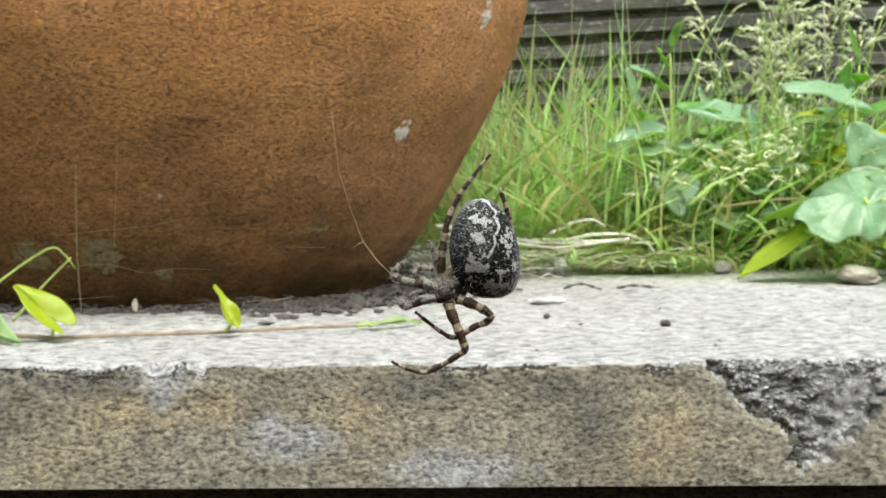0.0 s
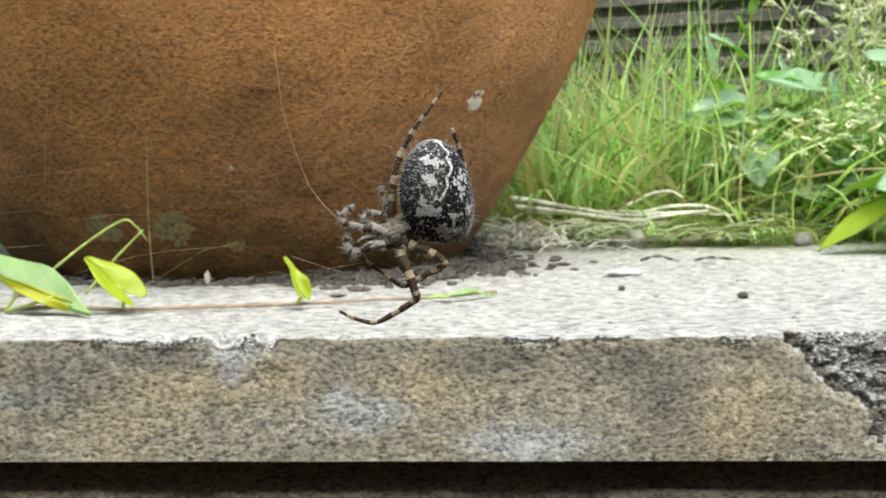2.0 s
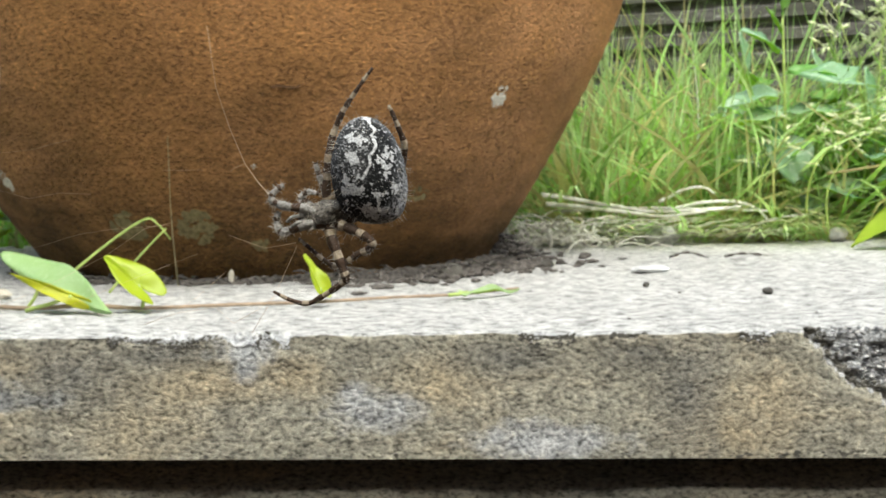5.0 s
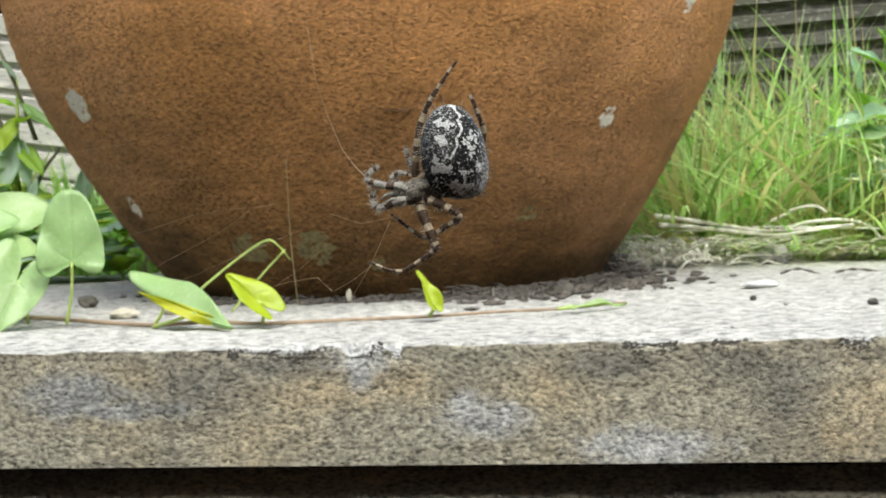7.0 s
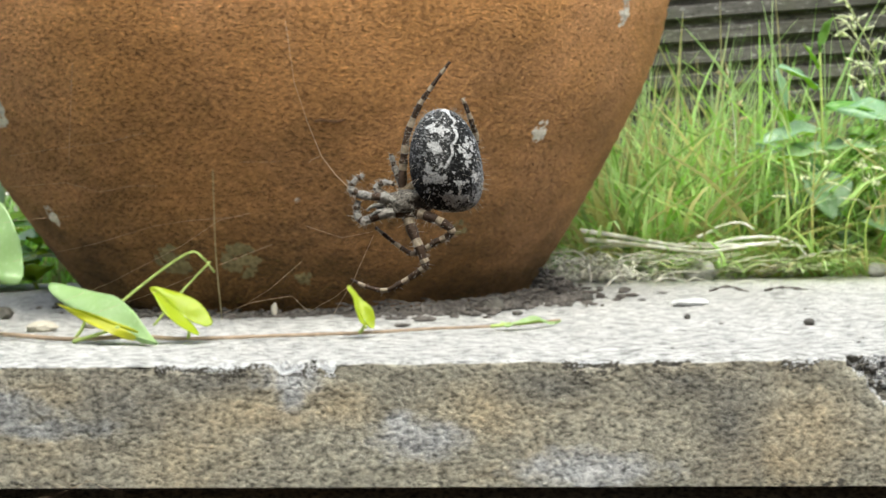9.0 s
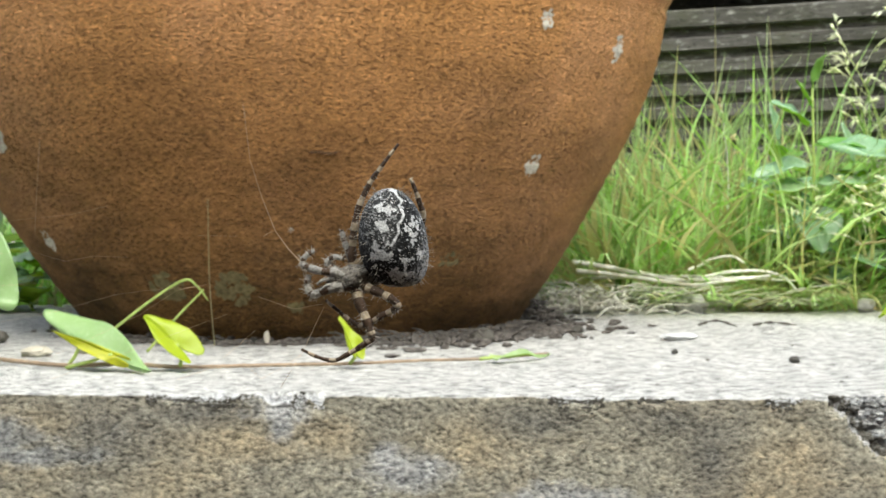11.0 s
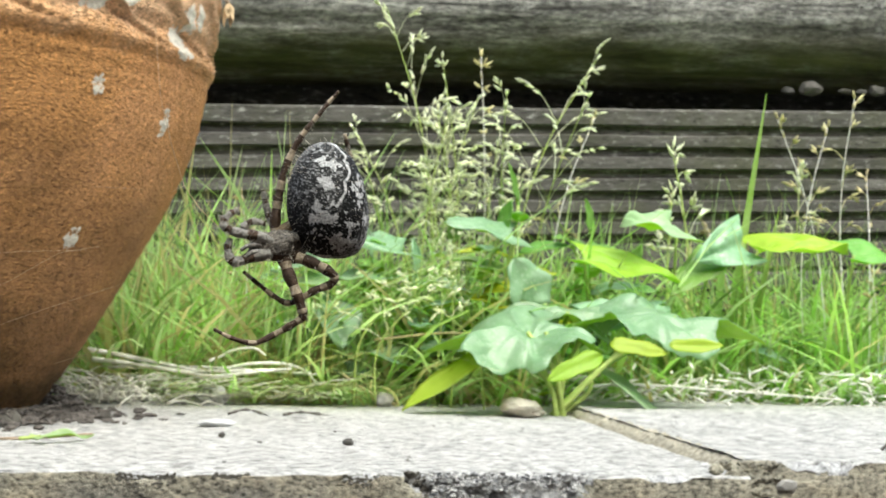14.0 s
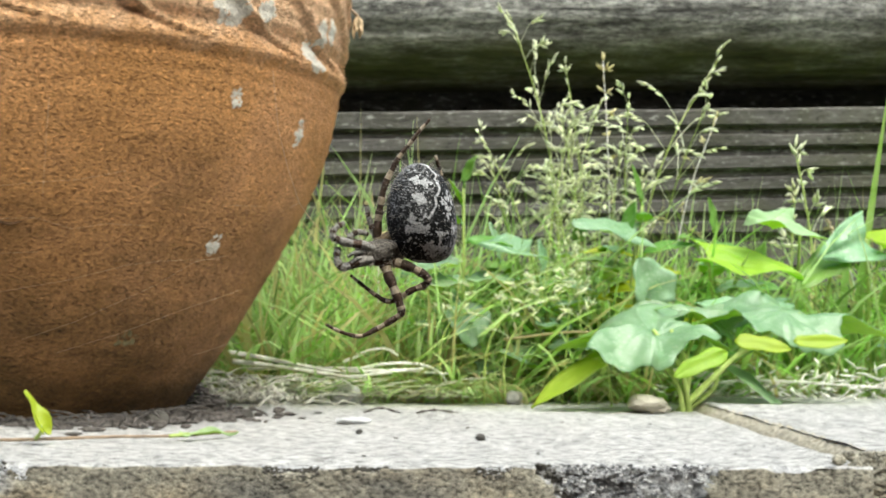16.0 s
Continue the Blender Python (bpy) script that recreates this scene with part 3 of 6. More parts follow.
def slab(parent, left, right, skew, front, level, broken=True):
    """One concrete slab: pale worn top, tan front, chipped arris and a broken-out place."""
    bm = bmesh.new()
    nx = int((right - left) / 0.0016)
    depths = [0, 0.0012, 0.0025, 0.004, 0.006, 0.009, 0.013, 0.018, 0.025, *[0.035 + 0.0105 * i for i in range(47)]]
    falls = [0.0, 0.0008, 0.0016, 0.0026, *[0.004 + 0.0016 * i for i in range(29)], 0.05]

    def place(i, y):
        u = i / nx
        return left + u * (right - left) + (skew[0] * (1 - u) + skew[1] * u) * y

    def rough(x, z):
        return inside(x + 0.004 * lump(5, x, z, 0, 220), z + 0.003 * lump(6, x, z, 0, 220), BROKEN) if broken else False

    def recess(x, f):
        return 0.0070 + 0.004 * abs(lump(14, x, f, 0, 90)) + 0.0022 * lump(15, x, f, 0, 300) if rough(x, -f) else 0.0

    top, face = [], []
    for y in depths:
        row = []
        for i in range(nx + 1):
            x = place(i, y)
            z = 0.0006 * lump(1, x, y, 0, 90) + 0.0012 * lump(2, x, y, 0, 14)
            wear = edge_wear(x)
            if y < wear * 1.6:
                z -= wear * (1 - y / (wear * 1.6)) ** 0.6
            hole = recess(x, 0.001)
            if hole and y < 0.016:
                z -= max(0, 0.0025 + 0.003 * lump(7, x, y, 0, 150)) * (1 - y / 0.016)
            row.append((x, front + max(y, hole, 0.25 * wear), level + z))
        top.append(row)
    for f in falls:
        row = []
        for i in range(nx + 1):
            x = place(i, 0)
            y = 0.0006 * lump(11, x, f, 0, 160) + 0.0012 * lump(12, x, f, 0, 35)
            start = top[0][i][2] - level
            z = min(-f, start)
            wear = edge_wear(x)
            y += 0.5 * wear * max(0, 1 - max(f, wear) / (wear * 2))
            y += recess(x, max(f, 0.001))
            row.append((x, front + y, level + z))
        face.append(row)
    sheet(bm, top)
    before = len(bm.faces)
    sheet(bm, face[::-1], 1)
    bm.faces.ensure_lookup_table()
    for f in bm.faces[before:]:
        c = f.calc_center_median()
        x, z = c.x, c.z - level
        wear = edge_wear(x)
        if rough(x, z) or (wear > 0.0022 and -z < wear * (0.9 + 0.8 * lump(16, x, z, 0, 200))):
            f.material_index = 2
    for f in bm.faces[:before]:
        c = f.calc_center_median()
        wear = edge_wear(c.x)
        if (broken and c.y - front < 0.009 and rough(c.x, -0.001)) or (wear > 0.0022 and c.y - front < wear * 1.5):
            f.material_index = 2
    bmesh.ops.remove_doubles(bm, verts=bm.verts, dist=0.00005)
    bmesh.ops.recalc_face_normals(bm, faces=bm.faces)
    if sum(f.normal.z for f in bm.faces) < 0:
        bmesh.ops.reverse_faces(bm, faces=bm.faces)
    low = level - 0.05
    back = front + depths[-1]
    for end, rise in ((0, -0.0005), (nx, -0.0005)):
        rows = []
        for f in (0.0005, 0.003, 0.007, 0.012, 0.02, 0.05):
            row = []
            for k in range(60):
                y = depths[-1] * k / 59
                x = place(end, y) + (0.0016 * lump(17, y, f, end, 70) + 0.001) * (1 if end == 0 else -1) * (f < 0.04)
                row.append((x, front + y, level - f))
            rows.append(row)
        sheet(bm, rows if end == 0 else rows[::-1], 1)
    sheet(bm, [[(place(0, depths[-1]), back, level), (place(nx, depths[-1]), back, level)], [(place(0, depths[-1]), back, low), (place(nx, depths[-1]), back, low)]], 1)
    bm.faces.new([bm.verts.new(p) for p in ((left, front, low), (place(0, depths[-1]), back, low), (place(nx, depths[-1]), back, low), (right, front, low))]).material_index = 1
    made = part("slab", bm, (TOP, FACE, BREAK), parent)
    if not broken:
        return
    # broken aggregate standing out of the fracture
    rng = random.Random(77)
    bm = bmesh.new()
    while len(bm.faces) < 20 * 2300:
        x, z = rng.uniform(0.218, 0.302), rng.uniform(-0.046, 0.0)
        if rough(x, z):
            size = rng.choice((0.0003, 0.0004, 0.0005, 0.0007)) * rng.uniform(0.7, 1.3)
            pebble(bm, (x, front + recess(x, -z) + rng.uniform(-0.0004, 0.0006), level + z), (size * 1.5, size * 0.9, size * 0.8), len(bm.faces), 1)
    part("aggregate", bm, AGGREGATE, made, "grey broken aggregate", smooth=False)
    # dark crust and loose grains left on the worn arris and along the lower edge
    rng = random.Random(31)
    for name, mat, spans in (("dark_crust", DARKSTONE, ((-0.052, -0.006, 900), (0.112, 0.134, 300), (0.148, 0.162, 130), (0.198, 0.214, 160))), ("pale_grain", PALEGRAIN, ((-0.052, -0.004, 420), (0.198, 0.214, 40), (0.112, 0.134, 60)))):
        bm = bmesh.new()
        pale = mat is PALEGRAIN
        for x0, x1, count in spans:
            for i in range(count):
                x = rng.uniform(x0, x1)
                size = rng.uniform(0.0002, 0.0007)
                drop = 0.5 * edge_wear(x) + abs(rng.gauss(0, 0.0014 if pale else 0.0026)) * (0.6 + 0.6 * abs(lump(33, x, 0, 0, 160)))
                pebble(bm, (x, front + 0.0002 + 0.2 * edge_wear(x) * (drop < 0.004), level - drop), (size * 1.6, size * 0.8, size), i, 1)
        # two clots of grains under the arris
        for x0, z0, wide, high, count in ((0.0101, -0.0036, 0.0017, 0.0022, 90), (0.0189, -0.0062, 0.0014, 0.0010, 45)):
            for i in range(count):
                x, z, size = x0 + rng.gauss(0, wide), z0 + rng.gauss(0, high), rng.uniform(0.0002, 0.0006)
                pebble(bm, (x, front + 0.0003 + 0.2 * edge_wear(x), level + z), (size * 1.4, size, size), i + 60, 1)
        if not pale:
            for i in range(520):
                x, size = rng.uniform(-0.30, 0.36) if i % 2 else rng.uniform(0.12, 0.34), rng.uniform(0.0003, 0.0008)
                pebble(bm, (x, front + 0.0006, level - 0.0497 + abs(rng.gauss(0, 0.0012))), (size * 1.9, size * 0.8, size * 0.9), i + 300, 1)
            # dark grains inside the break's rim, standing in for its undercut shade
            for i in range(700):
                k = rng.randrange(0, 6)
                (xa, za), (xb, zb) = BROKEN[k], BROKEN[k + 1]
                u = rng.random()
                x, z = xa + (xb - xa) * u + abs(rng.gauss(0, 0.0026)), min(0, za + (zb - za) * u + abs(rng.gauss(0, 0.0010)))
                size = rng.uniform(0.0003, 0.0008)
                if rough(x, z):
                    pebble(bm, (x, front + recess(x, -z) + rng.uniform(-0.0009, 0.0), level + z), (size * 1.5, size * 0.9, size), i + 900, 1)
        part(name, bm, mat, made, "pale lichen grains" if pale else "dark weathered crust, with dark grains for shade in the break", smooth=False)


def build_paving():
    paving = thing("pavement", (0, 0, 0), "pale weathered concrete slabs with chipped tan edges", "paving", kind="structure")
    slab(paving, -0.68, 0.3660, (0.152, 0.128), 0.0, 0.0)
    slab(paving, 0.3672, 0.98, (0.128, 0.152), 0.005, 0.0058, False)
    # rough fill in the joint between the slabs
    bm = bmesh.new()
    rows = []
    for k in range(160):
        y = 0.0040 + 0.42 * k / 159
        x = 0.3672 + 0.128 * (y - 0.006)
        bit = lump(24, x, y, 0, 120)
        rows.append([(x - 0.009, y, -0.012), (x - 0.0048 + 0.0016 * bit, y, 0.0004), (x - 0.0024 + 0.0012 * lump(25, x, y, 0, 150), y, 0.0022 + 0.0015 * bit), (x + 0.0014, y, 0.0062 + 0.0014 * lump(26, x, y, 0, 90)), (x + 0.008, y, -0.012)])
    verts = sheet(bm, rows)
    bm.faces.new(verts[0])
    part("joint_fill", bm, MORTAR, paving, "pale crumbling mortar")
    rng = random.Random(57)
    bm = bmesh.new()
    for k in range(110):
        x, drop = 0.3672 + rng.gauss(0, 0.006), 0.044 * rng.random() ** 1.6
        size = rng.uniform(0.0010, 0.0030)
        pebble(bm, (x, 0.0042 + 0.3 * size, 0.0050 - drop), (size * 1.4, size * 0.8, size * 0.9), k + 400, 2)
    part("joint_mortar", bm, FACE, paving, "rough grey mortar at the slab's corner", smooth=False)
    for x, z, wide, high, mat in ((0.3845, -0.004, 0.0055, 0.0035, STONE), (0.375, -0.011, 0.004, 0.003, DARKSTONE), (0.392, -0.012, 0.005, 0.003, DARKSTONE)):
        bm = bmesh.new()
        pebble(bm, (x, 0.0062, z), (wide, 0.003, high), int(x * 1000), 2)
        part("joint_stone", bm, mat, paving, "stone set in the mortar", smooth=False)
    # face of the step below, set back under the overhang
    bm = bmesh.new()
    rows = []
    for k in range(60):
        z = -0.0560 - 0.195 * (k / 59) ** 1.4
        rows.append([(-0.7 + 0.005 * i, 0.013 + 0.016 * max(0, min(1, (z + 0.065) / 0.009)) + 0.004 * lump(21, -0.7 + 0.005 * i, z, 0, 18) + 0.003 * lump(22, -0.7 + 0.005 * i, z, 0, 90), z) for i in range(345)])
    sheet(bm, rows[::-1])
    tagged(part("wall_step", bm, FACE), "rough grey concrete step under the slabs", "wall", kind="structure")
    # sheet in the soil's dark colour that fills the gap under the slabs
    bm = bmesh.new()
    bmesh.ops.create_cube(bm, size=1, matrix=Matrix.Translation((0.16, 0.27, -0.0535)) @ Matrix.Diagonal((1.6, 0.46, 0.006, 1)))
    tagged(part("mortar_bed", bm, SOIL), "dark soil-coloured sheet under the slabs", "mortar", kind="structure")


def build_far_walls():
    """Plain unseen walls added behind and beside the view, closing off low sky light."""
    for name, x, y, wide, deep, label in (("wall_house", 0.2, -2.3, 8.0, 0.2, "plain brown unseen wall added to block the low sky"), ("wall_left", -3.9, 1.0, 0.2, 6.4, "plain unseen side wall added to block the low sky"), ("wall_right", 4.3, 1.0, 0.2, 6.4, "plain unseen side wall added to block the low sky")):
        bm = bmesh.new()
        high = 2.6 if name == "wall_house" else 1.7
        bmesh.ops.create_cube(bm, size=1, matrix=Matrix.Translation((x, y, high / 2 - 0.26)) @ Matrix.Diagonal((wide, deep, high, 1)))
        bmesh.ops.bevel(bm, geom=bm.edges[:], offset=0.01, segments=2)
        tagged(part(name, bm, SKY_BLOCK, smooth=False), label, "wall", kind="structure")


# ---- the terracotta pot ----
POT = Vector((-0.0534, 0.3554, 0.0))
PROFILE = [(0.0, 0.129), (0.003, 0.132), (0.0375, 0.157), (0.075, 0.181), (0.1125, 0.2025), (0.15, 0.2175), (0.188, 0.2255), (0.225, 0.2285), (0.262, 0.226), (0.30, 0.219), (0.34, 0.207), (0.37, 0.203)]

# where the swept ridges over the band stand, in degrees round the pot
RIDGES = [-57.7, -37.8, -22.5, *range(-6, 283, 18)]


def pot_radius(z):
    for (a, r), (b, s) in zip(PROFILE, PROFILE[1:]):
        if z <= b:
            t = (z - a) / (b - a)
            return r + (s - r) * t
    return PROFILE[-1][1]


def smooth_radius(z):
    return sum(pot_radius(max(0, z + d)) for d in (-0.012, -0.006, 0, 0.006, 0.012)) / 5 if z > 0.012 else pot_radius(z)


def pot_point(angle, z, out=0.0):
    r = smooth_radius(z)
    # thrown ripples
    r += 0.0004 * math.sin(z * 700 + 2 * math.sin(angle * 2)) + 0.0012 * lump(31, math.cos(angle), math.sin(angle), z * 8, 2.0)
    # a rolled band, a hollow over it, and swept ridges that run out into the band
    lift = z - 0.195 - 0.0008 * math.sin(angle * 5)
    r += 0.0026 * math.exp(-((lift / (0.0032 if lift < 0 else 0.0042)) ** 2))
    if z > 0.193:
        grow = max(0, min(1, (z - 0.194) / 0.006)) * (1 - max(0, min(1, (z - 0.29) / 0.03)))
        r += grow * (0.0014 - 0.0026 * math.exp(-(((lift - 0.010) / 0.0055) ** 2)))
        sweep = 9.0 * math.exp(-max(0, z - 0.196) / 0.006) - 350 * (z - 0.196)
        for ridge in RIDGES:
            off = (math.degrees(angle) - ridge - sweep + 180) % 360 - 180
            if abs(off) < 8:
                r += grow * (0.0030 * math.exp(-((off / 0.85) ** 2)) - 0.0015 * math.exp(-(((off + 2.6) / 1.9) ** 2)))
    lean = 0.004 * max(0, 1 - z / 0.10)
    return POT + Vector(((r + out) * math.cos(angle) + lean, (r + out) * math.sin(angle), z))


def pot_angle(x, y):
    return math.atan2(y - POT.y, x - POT.x)


def build_pot():
    pot = thing("plant_pot", POT, "large bellied terracotta pot with lichen spots on paving", "plant pot")
    bm = bmesh.new()
    around = 900
    heights = [0.0, 0.0015, 0.003, *[0.004 * i for i in range(1, 46)], *[0.182 + 0.0016 * i for i in range(75)], *[0.305 + 0.008 * i for i in range(9)]]
    rows = [[pot_point(k * math.tau / around, z) - POT for k in range(around)] for z in heights]
    for z, r in ((0.376, 0.222), (0.39, 0.228), (0.405, 0.226), (0.409, 0.215), (0.405, 0.196), (0.37, 0.186), (0.33, 0.19)):
        rows.append([Vector((r * math.cos(k * math.tau / around), r * math.sin(k * math.tau / around), z)) for k in range(around)])
    verts = sheet(bm, rows, close=True)
    bm.faces.new(verts[0][::-1])
    bmesh.ops.recalc_face_normals(bm, faces=bm.faces)
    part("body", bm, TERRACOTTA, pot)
    bm = bmesh.new()
    bm.faces.new([bm.verts.new((0.192 * math.cos(k * math.tau / 48), 0.192 * math.sin(k * math.tau / 48), 0.345)) for k in range(48)])
    part("potting_soil", bm, SOIL, pot)
    # lichen and moss patches: place, half width, half height, kind
    spots = [(0.096, 0.233, 0.095, 0.0060, 0.0066, 0), (0.1419, 0.2561, 0.1581, 0.0055, 0.0080, 0), (0.1054, 0.2008, 0.170, 0.0050, 0.0056, 0),
             (-0.193, 0.2085, 0.113, 0.011, 0.010, 0), (0.100, 0.189, 0.2135, 0.013, 0.0085, 0), (0.121, 0.206, 0.2165, 0.008, 0.007, 0), (0.152, 0.2575, 0.214, 0.008, 0.009, 0), (0.158, 0.272, 0.218, 0.006, 0.009, 0),
             (0.1456, 0.2477, 0.2020, 0.011, 0.0065, 0), (0.148, 0.255, 0.1955, 0.012, 0.004, 0), (-0.062, 0.212, 0.031, 0.012, 0.010, 1), (-0.100, 0.215, 0.031, 0.013, 0.008, 1),
             (0.05, 0.23, 0.045, 0.008, 0.004, 1), (-0.16, 0.25, 0.055, 0.006, 0.006, 0), (-0.03, 0.20, 0.062, 0.0018, 0.0016, 0), (-0.03, 0.2, 0.02, 0.006, 0.004, 1)]
    for seed, (x, y, z, half, high, kind) in enumerate(spots):
        bm = bmesh.new()
        centre = pot_angle(x, y)
        rng = random.Random(seed)
        for k in range(int((42 + 7e5 * half * high) * (0.65 if kind else 1))):
            a, f = rng.uniform(0, math.tau), math.sqrt(rng.random()) * (0.85 + 0.35 * lump(seed + 40, k * 0.3, 0, 0, 1.8))
            size = (half + high) * rng.uniform(0.05, 0.15) * (1.25 - 0.5 * f) + 0.0002
            u, v = half * f * math.cos(a), high * f * math.sin(a)
            mid = bm.verts.new(pot_point(centre + u / pot_radius(z), z + v, 0.0005) - POT)
            rim = []
            for q in range(7):
                b, r = q * math.tau / 7, size * rng.uniform(0.65, 1.3)
                rim.append(bm.verts.new(pot_point(centre + (u + r * math.cos(b)) / pot_radius(z), z + v + r * math.sin(b), -0.0002) - POT))
            for p, q in zip(rim, rim[1:] + rim[:1]):
                bm.faces.new((mid, p, q))
        bmesh.ops.recalc_face_normals(bm, faces=bm.faces)
        part("moss_patch" if kind else "lichen", bm, MOSS if kind else LICHEN, pot, "olive moss" if kind else "grey lichen")
    # a short scrape across the belly
    bm = bmesh.new()
    a = pot_angle(-0.0055, 0.1657)
    c = [pot_point(a + 0.042 * (i / 8 - 0.5) * 2, 0.1012 + 0.0006 * math.sin(i * 0.9) + 0.0008 * (i / 8), -0.0002) - POT for i in range(9)]
    tube(bm, c, [0.0001, *[0.0007 + 0.0002 * math.sin(i * 2.0) for i in range(7)], 0.0001], 6)
    part("scrape", bm, SCRAPE, pot, "dark scrape in the clay")


# ---- timber edging behind the grass ----


def build_timber():
    # round log on top, slightly rising to one end
    log = thing("log", (0.35, 0.865, 0.338), "weathered grey round log with green algae, lying level", "log")
    log.rotation_euler = (0, radians(-2.4), 0)
    bm = bmesh.new()
    n, around, length = 120, 72, 2.6
    rows = []
    for i in range(n + 1):
        x = -length / 2 + length * i / n
        row = []
        for k in range(around):
            a = k * math.tau / around
            r = 0.072 + 0.0012 * lump(51, x * 6, math.cos(a) * 2, math.sin(a) * 2) + 0.0006 * lump(52, x * 10, math.cos(a) * 22, math.sin(a) * 22)
            for at, depth in ((3.52, 0.004), (3.05, 0.003), (3.95, 0.003), (2.7, 0.002)):
                off = abs(a - at - 0.05 * lump(53 + at, x * 2.5, 0, 0))
                if off < 0.05 and lump(54 + at, x * 3, 0, 0) > -0.25:
                    r -= depth * (1 - off / 0.05)
            knot = math.hypot((x - 0.485) / 0.016, (a - 3.35) / 0.17)
            if knot < 1:
                r += 0.003 * math.sin(knot * math.pi * 2) - 0.003 * (1 - knot)
            row.append((x, r * math.cos(a + math.pi / 2 - math.pi / 2), r * math.sin(a)))
        rows.append(row)
    verts = sheet(bm, rows, close=True)
    bm.faces.new(verts[0][::-1])
    bm.faces.new(verts[-1])
    bmesh.ops.recalc_face_normals(bm, faces=bm.faces)
    part("trunk", bm, LOG, log)

    def grooved(x0, x1, z_top, tilt, y, high, pitch, deep, mat, label, ridge):
        """A grooved board on edge, fluted along its length."""
        board = thing("deck_board", ((x0 + x1) / 2, y, z_top), label, "board", "edging boards")
        board.rotation_euler = (radians(2), radians(tilt), 0)
        outline = [(0.028, 0.0), (0.003, 0.0), (0.0, -0.002)]
        z = -pitch * 0.75
        while z > -high + pitch:
            outline += [(0.0, z), (deep * 0.8, z - 0.0016), (deep, z - pitch * (1 - ridge)), (0.0005, z - pitch * (1 - ridge) - 0.0016)]
            z -= pitch
        outline += [(0.0, -high + 0.002), (0.003, -high), (0.028, -high)]
        bm = bmesh.new()
        m, length = 90, x1 - x0
        rows = []
        for i in range(m + 1):
            x = -length / 2 + length * i / m
            rows.append([(x, a + 0.0012 * lump(61, x * 8, b * 40, 0) + 0.0006 * lump(62, x * 60, b * 90, 0), b + 0.0009 * lump(63, x * 14, b * 60, 0)) for a, b in outline])
        verts = sheet(bm, rows, close=True)
        bm.faces.new(verts[0])
        bm.faces.new(verts[-1][::-1])
        bmesh.ops.recalc_face_normals(bm, faces=bm.faces)
        part("plank", bm, mat, board, smooth=False)

    grooved(0.0, 1.45, 0.258, -2.6, 0.80, 0.145, 0.0195, 0.006, BOARD, "weathered grey grooved deck board set on edge", 0.55)
    grooved(0.0, 1.45, 0.110, -2.6, 0.803, 0.145, 0.0195, 0.006, BOARD, "weathered grey grooved deck board set on edge, soil-stained", 0.55)
    grooved(-1.15, -0.012, 0.236, 7.6, 0.79, 0.145, 0.024, 0.005, PALEBOARD, "silvery grey grooved board leaning behind weeds", 0.72)
    grooved(-1.15, -0.012, 0.088, 7.6, 0.793, 0.145, 0.024, 0.005, PALEBOARD, "silvery grey grooved board leaning behind weeds", 0.72)
    # plain timber wall, added to close the gap behind the log and keep it dark
    bm = bmesh.new()
    bmesh.ops.create_cube(bm, size=1, matrix=Matrix.Translation((0.15, 0.957, 0.16)) @ Matrix.Diagonal((3.4, 0.05, 0.42, 1)))
    bmesh.ops.bevel(bm, geom=bm.edges[:], offset=0.004, segments=2)
    tagged(part("wall_back", bm, BOARD), "timber wall added to keep the gap behind the log dark", "wall", kind="structure")
    # grit lying on the top edge of the board
    for seed, (x, z, size) in enumerate(((0.748, 0.2765, 0.006), (0.770, 0.278, 0.010), (0.806, 0.279, 0.006), (0.822, 0.280, 0.005), (0.838, 0.281, 0.007), (0.852, 0.282, 0.005))):
        bm = bmesh.new()
        pebble(bm, (0, 0, 0), (size * 1.15, size * 0.8, size * (0.55 + 0.2 * math.sin(seed * 2))), seed + 70, 2)
        ob = tagged(part("stone", bm, DARKSTONE, smooth=False), "small grey stone lying on the board's edge", "stone", "stones on the board")
        ob.location = (x, 0.815, z + size * 0.45)


# ---- stones and crumbs on the paving ----


